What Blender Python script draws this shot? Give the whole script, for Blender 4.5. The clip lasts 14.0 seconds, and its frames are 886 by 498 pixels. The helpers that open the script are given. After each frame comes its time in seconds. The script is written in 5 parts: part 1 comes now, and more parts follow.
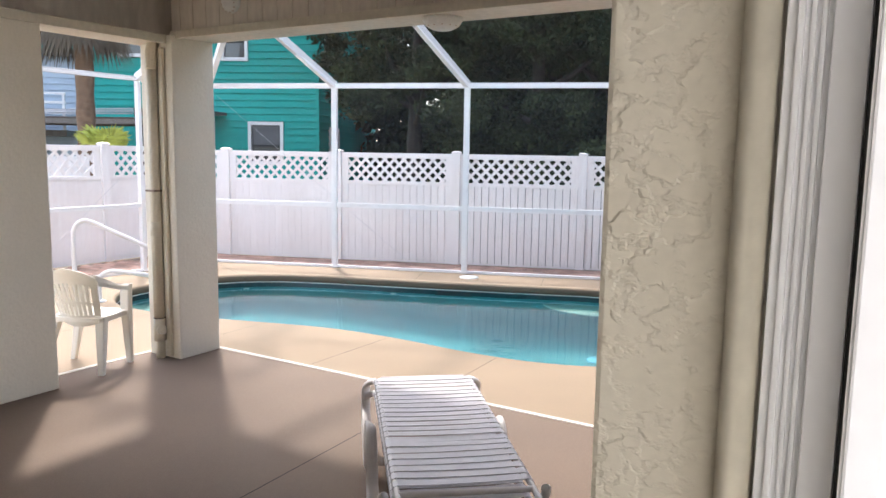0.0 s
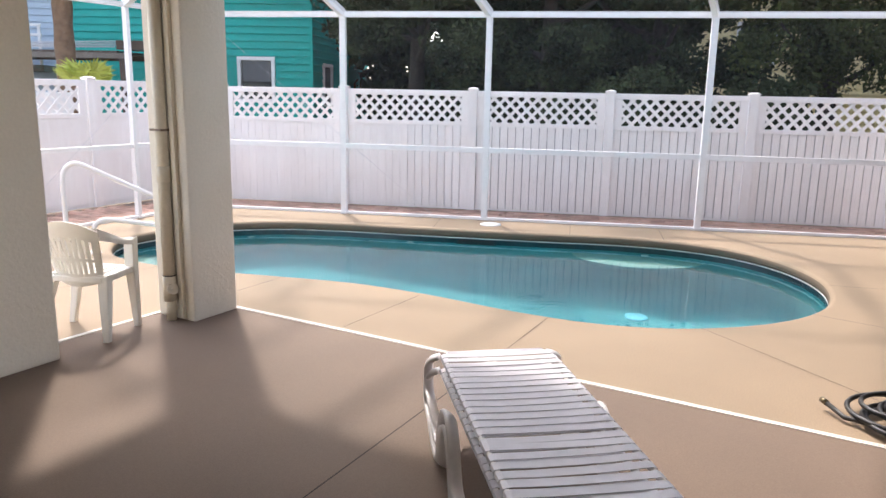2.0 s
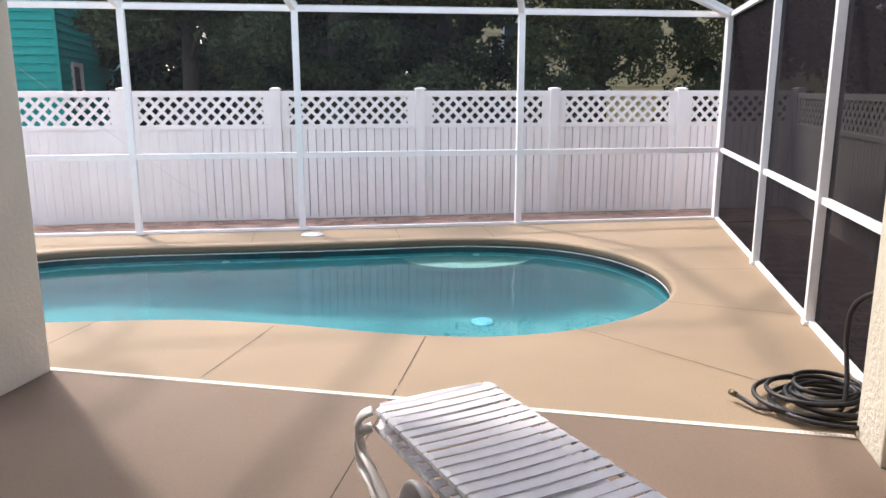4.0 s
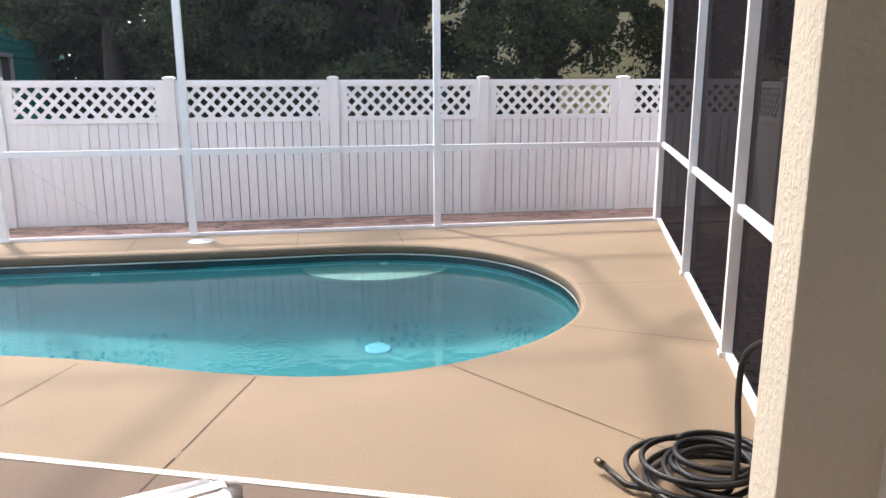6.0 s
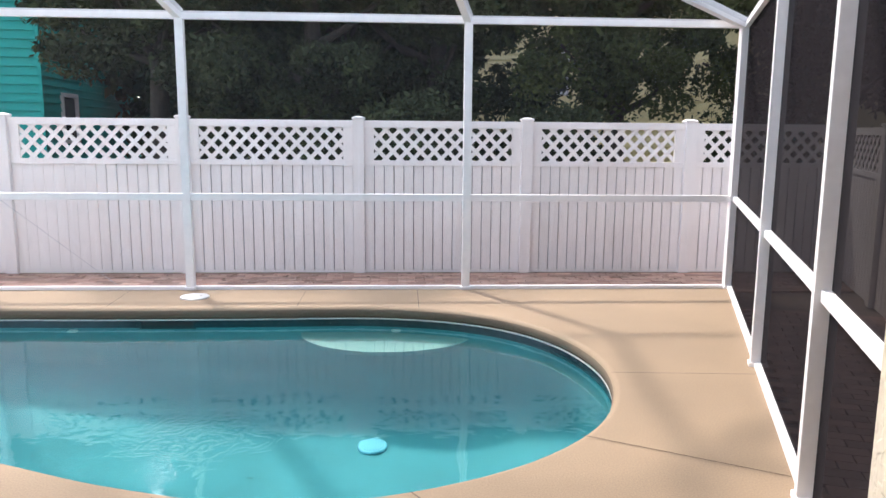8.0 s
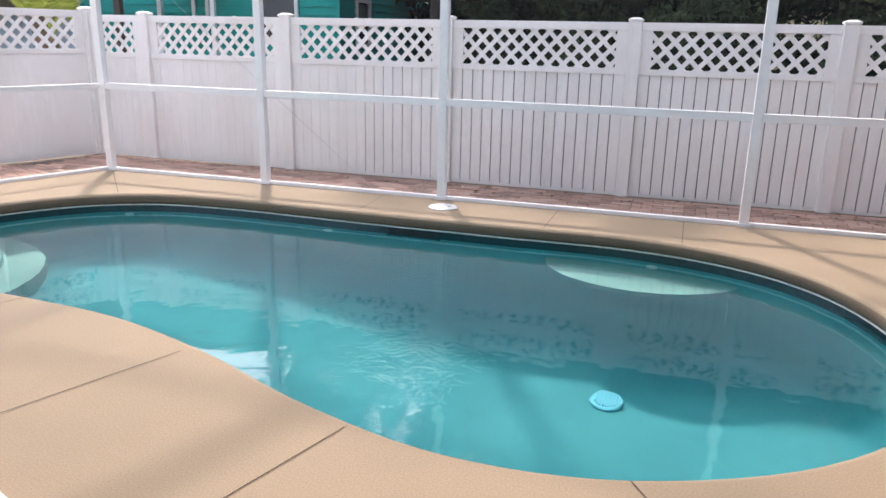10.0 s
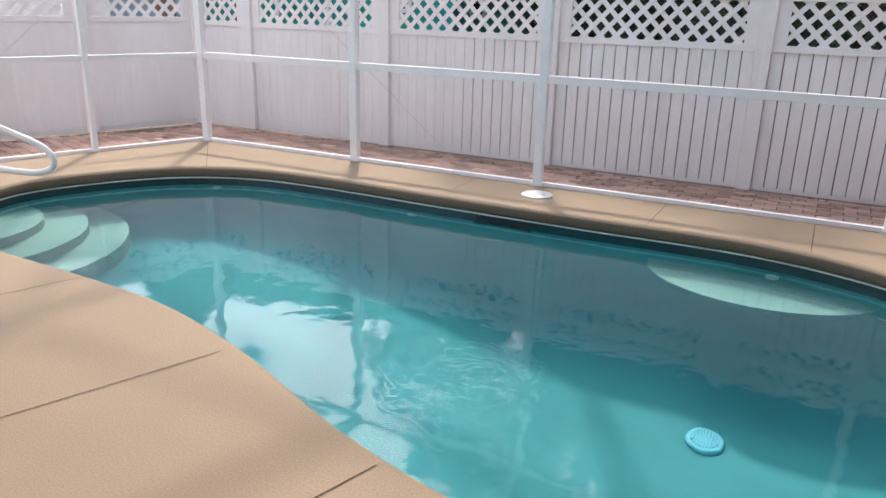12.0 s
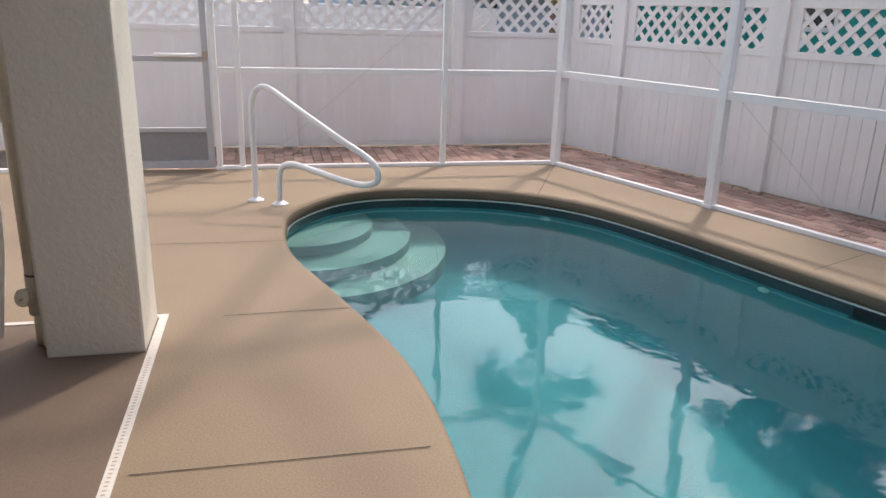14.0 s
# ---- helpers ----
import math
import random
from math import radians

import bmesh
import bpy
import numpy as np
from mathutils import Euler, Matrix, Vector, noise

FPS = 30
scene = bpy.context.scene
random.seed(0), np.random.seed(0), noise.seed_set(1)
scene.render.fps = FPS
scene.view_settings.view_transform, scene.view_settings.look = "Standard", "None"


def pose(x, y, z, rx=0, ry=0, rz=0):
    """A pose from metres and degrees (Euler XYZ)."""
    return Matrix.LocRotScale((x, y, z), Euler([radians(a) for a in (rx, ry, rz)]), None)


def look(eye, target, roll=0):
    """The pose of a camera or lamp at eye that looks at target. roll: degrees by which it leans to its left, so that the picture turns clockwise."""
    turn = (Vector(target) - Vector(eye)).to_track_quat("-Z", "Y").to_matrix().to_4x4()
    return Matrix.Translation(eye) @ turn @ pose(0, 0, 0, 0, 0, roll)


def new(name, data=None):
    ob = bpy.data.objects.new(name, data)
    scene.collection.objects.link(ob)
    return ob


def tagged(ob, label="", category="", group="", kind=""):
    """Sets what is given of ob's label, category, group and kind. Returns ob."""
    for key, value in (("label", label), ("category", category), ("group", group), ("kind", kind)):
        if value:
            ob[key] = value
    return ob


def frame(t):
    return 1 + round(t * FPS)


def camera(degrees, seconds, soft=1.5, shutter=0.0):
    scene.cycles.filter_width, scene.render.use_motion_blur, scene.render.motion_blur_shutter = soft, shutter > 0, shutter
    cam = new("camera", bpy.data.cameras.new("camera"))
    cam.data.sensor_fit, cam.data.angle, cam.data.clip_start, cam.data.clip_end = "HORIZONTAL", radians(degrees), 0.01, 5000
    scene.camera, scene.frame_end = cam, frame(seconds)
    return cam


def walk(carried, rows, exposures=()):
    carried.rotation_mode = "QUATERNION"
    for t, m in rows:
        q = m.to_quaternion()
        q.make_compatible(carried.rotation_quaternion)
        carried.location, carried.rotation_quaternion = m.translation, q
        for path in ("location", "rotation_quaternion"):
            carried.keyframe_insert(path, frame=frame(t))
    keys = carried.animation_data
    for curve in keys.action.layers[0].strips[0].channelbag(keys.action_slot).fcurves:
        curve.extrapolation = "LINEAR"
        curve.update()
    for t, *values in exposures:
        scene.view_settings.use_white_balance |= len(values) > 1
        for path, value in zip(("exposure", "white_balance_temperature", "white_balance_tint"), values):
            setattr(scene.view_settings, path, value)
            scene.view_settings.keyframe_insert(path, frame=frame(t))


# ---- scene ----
cam = camera(61.6, 14.0)
PATH = [
    (0, (1.749, -0.427, 1.727), (1.364, 1.519, 1.468), 0.9),
    (0.5, (1.738, -0.363, 1.712), (1.355, 1.581, 1.436), 0.8),
    (1, (1.671, -0.228, 1.726), (1.282, 1.715, 1.452), 0.8),
    (1.5, (1.426, 0.008, 1.698), (1.035, 1.941, 1.366), 1.1),
    (2, (1.156, 0.18, 1.681), (0.821, 2.108, 1.266), 1.1),
    (2.5, (0.889, 0.385, 1.681), (0.64, 2.323, 1.255), 1.0),
    (3, (0.618, 0.538, 1.672), (0.527, 2.488, 1.238), 0.8),
    (3.5, (0.393, 0.641, 1.715), (0.566, 2.588, 1.29), 0.6),
    (3.7, (0.392, 0.666, 1.711), (0.651, 2.605, 1.295), 0.2),
    (5.8, (1.351, 1.412, 1.675), (1.665, 3.337, 1.232), -0.4),
    (6, (1.448, 1.535, 1.659), (1.759, 3.461, 1.222), -0.2),
    (6.5, (1.733, 1.722, 1.671), (2.13, 3.654, 1.338), -0.1),
    (7, (1.953, 1.972, 1.65), (2.532, 3.862, 1.343), 0.0),
    (7.5, (2.003, 2.253, 1.655), (2.481, 4.171, 1.352), 0.2),
    (8, (2.114, 2.593, 1.601), (2.222, 4.565, 1.284), 0.5),
    (8.5, (2.202, 2.97, 1.571), (2.094, 4.938, 1.233), 0.6),
    (9, (2.196, 3.186, 1.538), (1.765, 5.096, 1.134), 1.1),
    (9.2, (2.172, 3.205, 1.538), (1.713, 5.098, 1.083), 1.0),
    (11.3, (2.303, 3.54, 1.519), (1.463, 5.251, 0.915), 1.5),
    (11.5, (2.267, 3.626, 1.53), (1.415, 5.329, 0.917), 1.4),
    (12, (2.209, 3.816, 1.528), (1.349, 5.509, 0.9), 1.5),
    (12.5, (2.139, 4.042, 1.528), (1.284, 5.737, 0.9), 1.5),
    (13, (2.097, 4.222, 1.531), (1.164, 5.876, 0.905), 1.1),
    (13.5, (2.038, 4.493, 1.526), (0.911, 6.025, 0.909), 0.7),
    (14, (1.931, 4.826, 1.522), (0.335, 5.862, 0.908), 1.7),
]
walk(cam, [(t, look(eye, target, roll)) for t, eye, target, roll in PATH],
     exposures=((0.0, 2.40, 6480, 11), (0.5, 2.34, 6480, 11), (1.0, 2.20, 6480, 11), (2.0, 2.32, 6580, 12), (3.7, 2.28, 6580, 12), (6.2, 2.24, 6580, 12), (7.0, 2.40, 6580, 12), (8.0, 2.30, 6580, 12), (9.2, 2.18, 6580, 12), (11.3, 1.87, 6700, 12), (12.5, 1.83, 6700, 12), (13.5, 1.65, 6700, 12), (14.0, 1.43, 6700, 12)))

# ---- world, sun ----
SUN_AZ, SUN_EL = radians(-31), radians(52)
world = bpy.data.worlds.new("sky")
scene.world = world
world.use_nodes = True
wn = world.node_tree.nodes
sky = wn.new("ShaderNodeTexSky")
sky.sky_type = "NISHITA"
sky.sun_disc = False
sky.sun_elevation, sky.sun_rotation = SUN_EL, SUN_AZ
sky.air_density, sky.dust_density, sky.ozone_density = 0.95, 2.4, 1.0
wn["Background"].inputs[1].default_value = 0.15
# thin high haze takes some blue out of the sky
haze = wn.new("ShaderNodeHueSaturation")
haze.inputs["Saturation"].default_value = 0.65
world.node_tree.links.new(sky.outputs[0], haze.inputs["Color"])
world.node_tree.links.new(haze.outputs[0], wn["Background"].inputs[0])
sun_data = bpy.data.lights.new("sun", "SUN")
sun_data.energy, sun_data.angle, sun_data.color = 0.95, radians(3.2), (1.0, 0.91, 0.82)
sun = new("sun", sun_data)
sun.matrix_world = look((-6, 10, 15), (-6 + math.sin(-SUN_AZ) * math.cos(SUN_EL), 10 - math.cos(SUN_AZ) * math.cos(SUN_EL), 15 - math.sin(SUN_EL)))

# unseen fill lamp in the room behind the open door, brightens jamb and patio
room_data = bpy.data.lights.new("room_window_light", "AREA")
room_data.shape, room_data.size, room_data.size_y, room_data.energy, room_data.color = "RECTANGLE", 3.3, 2.0, 66.0, (0.95, 0.95, 1.0)
room_light = new("room_window_light", room_data)
room_light.matrix_world = pose(-1.34, 5.37, 0, 0, 0, -20) @ pose(9.1, -4.25, 1.4, 90, 0, 90)


# ---- materials ----
def mat(name, color, rough=0.6, metal=0.0, grain=0.0, grain_scale=30.0, blotch=0.0, blotch_scale=1.2, bump=0.0, bump_scale=60.0,
        spec=0.5, knock=False, islands=0.0, objects=0.0, blotch_color=None, stretch=(1, 1, 1), spot=False, streak=None):
    """A surface with fine grain, larger stains and relief, in object metres."""
    m = bpy.data.materials.new(name)
    m.use_nodes = True
    nt = m.node_tree
    b = nt.nodes["Principled BSDF"]
    b.inputs["Roughness"].default_value, b.inputs["Metallic"].default_value = rough, metal
    b.inputs["Specular IOR Level"].default_value = spec
    co = nt.nodes.new("ShaderNodeTexCoord")
    mp = nt.nodes.new("ShaderNodeMapping")
    mp.inputs["Scale"].default_value = stretch
    if spot:
        # pattern runs on over neighbouring pieces
        where = nt.nodes.new("ShaderNodeNewGeometry")
        nt.links.new(where.outputs["Position"], mp.inputs["Vector"])
    else:
        nt.links.new(co.outputs["Object"], mp.inputs["Vector"])

    def tex(scale, detail=6.0):
        t = nt.nodes.new("ShaderNodeTexNoise")
        t.inputs["Scale"].default_value, t.inputs["Detail"].default_value = scale, detail
        nt.links.new(mp.outputs["Vector"], t.inputs["Vector"])
        return t.outputs["Fac"]

    def spread(fac, lo, hi):
        r = nt.nodes.new("ShaderNodeMapRange")
        r.inputs["From Min"].default_value, r.inputs["From Max"].default_value = 0.3, 0.7
        r.inputs["To Min"].default_value, r.inputs["To Max"].default_value = lo, hi
        nt.links.new(fac, r.inputs["Value"])
        return r.outputs["Result"]

    def mix(kind, fac, a, c):
        x = nt.nodes.new("ShaderNodeMix")
        x.data_type, x.blend_type = "RGBA", kind
        for sock, val in ((x.inputs["Factor"], fac), (x.inputs["A"], a), (x.inputs["B"], c)):
            if isinstance(val, (float, int, tuple)):
                sock.default_value = val
            else:
                nt.links.new(val, sock)
        return x.outputs["Result"]

    col = (*color, 1.0)
    if blotch:
        other = (*(blotch_color or [c * 0.6 for c in color]), 1.0)
        col = mix("MIX", spread(tex(blotch_scale), 0.0, blotch), col, other)
    if streak:
        # thin run-down marks
        run = nt.nodes.new("ShaderNodeMapping")
        run.inputs["Scale"].default_value = (1, 1, 0.035)
        where = nt.nodes.new("ShaderNodeNewGeometry")
        nt.links.new(where.outputs["Position"], run.inputs["Vector"])
        t = nt.nodes.new("ShaderNodeTexNoise")
        t.inputs["Scale"].default_value, t.inputs["Detail"].default_value = 22.0, 3.0
        nt.links.new(run.outputs["Vector"], t.inputs["Vector"])
        g = nt.nodes.new("ShaderNodeMapRange")
        g.inputs["From Min"].default_value, g.inputs["From Max"].default_value = 0.56, 0.70
        g.inputs["To Max"].default_value = streak[0]
        nt.links.new(t.outputs["Fac"], g.inputs["Value"])
        col = mix("MIX", g.outputs["Result"], col, (*streak[1], 1.0))
    for fac_out, amount, on in (("Random Per Island", islands, "ShaderNodeNewGeometry"), ("Random", objects, "ShaderNodeObjectInfo")):
        if amount:
            g = nt.nodes.new(on)
            r = nt.nodes.new("ShaderNodeMapRange")
            r.inputs["To Min"].default_value, r.inputs["To Max"].default_value = 1 - amount, 1 + amount
            nt.links.new(g.outputs[fac_out], r.inputs["Value"])
            hs = nt.nodes.new("ShaderNodeHueSaturation")
            nt.links.new(r.outputs["Result"], hs.inputs["Value"])
            if isinstance(col, tuple):
                hs.inputs["Color"].default_value = col
            else:
                nt.links.new(col, hs.inputs["Color"])
            col = hs.outputs["Color"]
    if grain:
        col = mix("MULTIPLY", 1.0, col, mix("MIX", spread(tex(grain_scale), 0.0, 1.0), (1 - grain, 1 - grain, 1 - grain, 1.0), (1.0, 1.0, 1.0, 1.0)))
    if isinstance(col, tuple):
        b.inputs["Base Color"].default_value = col
    else:
        nt.links.new(col, b.inputs["Base Color"])
    if bump:
        bn = nt.nodes.new("ShaderNodeBump")
        bn.inputs["Strength"].default_value, bn.inputs["Distance"].default_value = 1.0, bump
        height = tex(bump_scale, 4.0)
        if knock:
            # flattened trowel islands over a sandy coat
            r = nt.nodes.new("ShaderNodeMapRange")
            r.interpolation_type = "SMOOTHSTEP"
            r.inputs["From Min"].default_value, r.inputs["From Max"].default_value = 0.44, 0.58
            nt.links.new(height, r.inputs["Value"])
            k = nt.nodes.new("ShaderNodeMath")
            k.operation = "MULTIPLY_ADD"
            k.inputs[1].default_value = 0.12
            nt.links.new(tex(bump_scale * 7, 3.0), k.inputs[0])
            nt.links.new(r.outputs["Result"], k.inputs[2])
            height = k.outputs[0]
        nt.links.new(height, bn.inputs["Height"])
        nt.links.new(bn.outputs["Normal"], b.inputs["Normal"])
    return m


def screen_mat(name, cover, color):
    """Fly screen: fine threads that cover a share of the area."""
    m = bpy.data.materials.new(name)
    m.use_nodes = True
    nt = m.node_tree
    nt.nodes.clear()
    out = nt.nodes.new("ShaderNodeOutputMaterial")
    mx = nt.nodes.new("ShaderNodeMixShader")
    mx.inputs[0].default_value = cover
    tr = nt.nodes.new("ShaderNodeBsdfTransparent")
    df = nt.nodes.new("ShaderNodeBsdfDiffuse")
    df.inputs[0].default_value = (*color, 1)
    nt.links.new(tr.outputs[0], mx.inputs[1])
    nt.links.new(df.outputs[0], mx.inputs[2])
    nt.links.new(mx.outputs[0], out.inputs[0])
    return m


M_DECK = mat("tan_deck_coating", (0.330, 0.238, 0.152), 0.75, grain=0.24, grain_scale=120, blotch=0.7, blotch_scale=0.9,
             blotch_color=(0.250, 0.183, 0.117), bump=0.0004, bump_scale=150)
# worn deck coating, coloured darker to deepen the shade under the patio roof
M_PATIO = mat("worn_shaded_patio_coating", (0.200, 0.139, 0.098), 0.75, grain=0.2, grain_scale=140, blotch=0.7, blotch_scale=0.55,
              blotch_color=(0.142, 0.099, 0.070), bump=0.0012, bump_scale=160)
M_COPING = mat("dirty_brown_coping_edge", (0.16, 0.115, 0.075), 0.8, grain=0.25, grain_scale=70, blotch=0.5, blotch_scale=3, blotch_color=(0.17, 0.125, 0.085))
M_JOINT = mat("joint_sealant", (0.05, 0.038, 0.03), 0.9, grain=0.3, grain_scale=60)
M_DRAIN = mat("white_drain_plastic", (0.74, 0.69, 0.62), 0.5, grain=0.15, grain_scale=40)
M_SLOT = mat("drain_slot", (0.46, 0.36, 0.29), 0.8)
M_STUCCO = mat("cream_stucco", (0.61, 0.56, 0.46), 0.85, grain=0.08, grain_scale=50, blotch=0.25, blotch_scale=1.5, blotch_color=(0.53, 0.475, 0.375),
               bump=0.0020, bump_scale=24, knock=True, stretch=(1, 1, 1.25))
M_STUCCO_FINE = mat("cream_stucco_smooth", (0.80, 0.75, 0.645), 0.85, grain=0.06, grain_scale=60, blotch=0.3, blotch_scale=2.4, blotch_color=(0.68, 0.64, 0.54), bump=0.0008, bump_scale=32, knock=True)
M_TRIM = mat("beige_wood_trim", (0.66, 0.61, 0.50), 0.7, grain=0.12, grain_scale=30, blotch=0.2, blotch_scale=2)
M_SIDING = mat("grey_beige_siding", (0.72, 0.66, 0.58), 0.75, grain=0.15, grain_scale=25, blotch=0.25, blotch_scale=1.5, stretch=(1, 1, 0.3))
M_CEIL = mat("ceiling_paint", (0.80, 0.78, 0.73), 0.85, grain=0.08, blotch=0.15)
M_PIPE = mat("cream_painted_pipe", (0.74, 0.68, 0.55), 0.55, grain=0.08, blotch=0.25, blotch_scale=3)
M_FRAME = mat("white_door_frame", (0.88, 0.88, 0.90), 0.35, grain=0.03, blotch=0.08, blotch_scale=3)
M_GASKET = mat("black_gasket", (0.02, 0.02, 0.022), 0.6)
M_ALU = mat("white_painted_aluminium", (0.91, 0.89, 0.88), 0.4, grain=0.06, grain_scale=20, blotch=0.12, blotch_scale=3)
M_GREYALU = mat("grey_aluminium", (0.50, 0.50, 0.53), 0.45, grain=0.08, blotch=0.15, blotch_scale=3)
M_KICK = mat("grey_kick_plate", (0.30, 0.29, 0.31), 0.5, grain=0.1, blotch=0.2)
M_SCREW = mat("rusty_screw", (0.22, 0.17, 0.13), 0.6, 0.4)
M_VINYL = mat("white_vinyl", (0.91, 0.88, 0.865), 0.45, grain=0.05, grain_scale=15, blotch=0.35, blotch_scale=1.6, blotch_color=(0.74, 0.68, 0.63), stretch=(1, 1, 0.45), objects=0.025, spot=True, streak=(0.45, (0.95, 0.94, 0.93)))
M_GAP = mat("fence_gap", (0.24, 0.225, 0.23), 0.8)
M_PAVER = mat("red_brick_paver", (0.50, 0.285, 0.215), 0.85, grain=0.3, grain_scale=60, blotch=0.5, blotch_scale=5, blotch_color=(0.60, 0.45, 0.35), bump=0.002, bump_scale=80, objects=0.36, islands=0.3, spot=True)
M_LITTER = mat("dry_leaf", (0.13, 0.085, 0.05), 0.9, grain=0.3, grain_scale=30, islands=0.5)
M_SAND = mat("joint_sand", (0.20, 0.15, 0.11), 0.95, grain=0.3, grain_scale=50)
M_GROUND = mat("dry_lawn", (0.12, 0.12, 0.05), 0.95, grain=0.4, grain_scale=20, blotch=0.6, blotch_scale=0.4, blotch_color=(0.2, 0.16, 0.1))
M_PLASTER = mat("aqua_pool_plaster", (0.065, 0.30, 0.345), 0.7, grain=0.10, grain_scale=12, blotch=0.5, blotch_scale=1.3, blotch_color=(0.028, 0.19, 0.225))
M_STEP = mat("pale_step_plaster", (0.30, 0.40, 0.36), 0.7, grain=0.12, grain_scale=25, blotch=0.3, blotch_scale=2, blotch_color=(0.21, 0.36, 0.34))
M_TILE = mat("dark_blue_tile", (0.026, 0.055, 0.068), 0.2, grain=0.3, grain_scale=25, blotch=0.3, blotch_scale=6)
M_LINE = mat("white_tile_trim", (0.75, 0.75, 0.72), 0.4, grain=0.15, grain_scale=30)
M_DRAINCOVER = mat("pale_blue_drain_cover", (0.22, 0.58, 0.72), 0.5)
M_DARK = mat("dark_opening", (0.015, 0.018, 0.02), 0.8)
M_PLASTIC = mat("white_chair_plastic", (0.82, 0.79, 0.72), 0.4, grain=0.04, grain_scale=20, blotch=0.15, blotch_scale=3)
M_STRAP = mat("white_vinyl_strap", (0.70, 0.69, 0.74), 0.3, grain=0.08, grain_scale=25, blotch=0.2, blotch_scale=4, islands=0.04)
M_TUBE = mat("white_powder_coat", (0.80, 0.78, 0.78), 0.35, grain=0.04, blotch=0.1, blotch_scale=4)
M_HOSE = mat("black_rubber_hose", (0.014, 0.013, 0.014), 0.45, grain=0.3, grain_scale=40, blotch=0.4, blotch_scale=5, blotch_color=(0.05, 0.048, 0.04))
M_BRASS = mat("dull_brass", (0.16, 0.13, 0.08), 0.4, 0.9)
M_TEAL = mat("teal_lap_siding", (0.028, 0.39, 0.345), 0.7, spec=0.12, grain=0.12, grain_scale=4, blotch=0.2, blotch_scale=0.6, islands=0.05)
M_WHITE = mat("white_house_trim", (0.80, 0.80, 0.80), 0.5, grain=0.05, blotch=0.1)
M_WINDOW = mat("dark_window_glass", (0.05, 0.055, 0.06), 0.08, spec=0.8)
M_BLIND = mat("grey_blind", (0.11, 0.11, 0.12), 0.6, grain=0.1)
M_BLUEHOUSE = mat("pale_blue_siding", (0.45, 0.55, 0.66), 0.6, grain=0.1, grain_scale=5, blotch=0.2)
M_YELLOW = mat("pale_yellow_siding", (0.80, 0.68, 0.36), 0.6, grain=0.08, grain_scale=5, blotch=0.15, islands=0.04)
M_ROOF = mat("grey_roof_shingle", (0.16, 0.15, 0.145), 0.9, grain=0.3, grain_scale=8)
M_WOOD = mat("brown_wood_post", (0.085, 0.055, 0.042), 0.8, grain=0.3, grain_scale=20, stretch=(1, 1, 0.1), blotch=0.4, blotch_scale=3, blotch_color=(0.12, 0.10, 0.085))
M_GREYWOOD = mat("weathered_grey_wood", (0.22, 0.19, 0.17), 0.9, grain=0.3, grain_scale=20, stretch=(1, 1, 0.15), blotch=0.4, blotch_scale=3)
M_BARK = mat("oak_bark", (0.045, 0.036, 0.03), 0.95, grain=0.4, grain_scale=15, blotch=0.4, blotch_scale=2, bump=0.02, bump_scale=12, stretch=(1, 1, 0.3))
M_PALMBARK = mat("palm_bark", (0.27, 0.165, 0.105), 0.95, grain=0.45, grain_scale=10, blotch=0.5, blotch_scale=2, bump=0.03, bump_scale=7)
M_ROOM = mat("room_paint", (0.60, 0.58, 0.55), 0.9, grain=0.04, blotch=0.08)
SCREEN_BACK = screen_mat("fine_screen", 0.08, (0.22, 0.22, 0.23))
SCREEN_ROOF = screen_mat("roof_screen", 0.22, (0.13, 0.13, 0.14))
SCREEN_SIDE = screen_mat("charcoal_screen", 0.945, (0.018, 0.016, 0.018))


def leaf_mat(name, color, light):
    m = mat(name, color, 0.75, spec=0.15, grain=0.25, grain_scale=6, islands=0.22, blotch=1.0, blotch_scale=1.1, blotch_color=light)
    b = m.node_tree.nodes["Principled BSDF"]
    b.inputs["Transmission Weight"].default_value = 0.0
    return m


M_LEAF = leaf_mat("oak_leaves", (0.020, 0.027, 0.012), (0.095, 0.115, 0.036))
M_LEAF_DARK = leaf_mat("dark_leaves", (0.014, 0.020, 0.012), (0.062, 0.078, 0.030))
M_LEAF_PALM = leaf_mat("palm_leaves", (0.48, 0.54, 0.08), (0.60, 0.63, 0.16))
M_LEAF_DRY = leaf_mat("dry_palm_leaves", (0.11, 0.085, 0.065), (0.17, 0.14, 0.10))


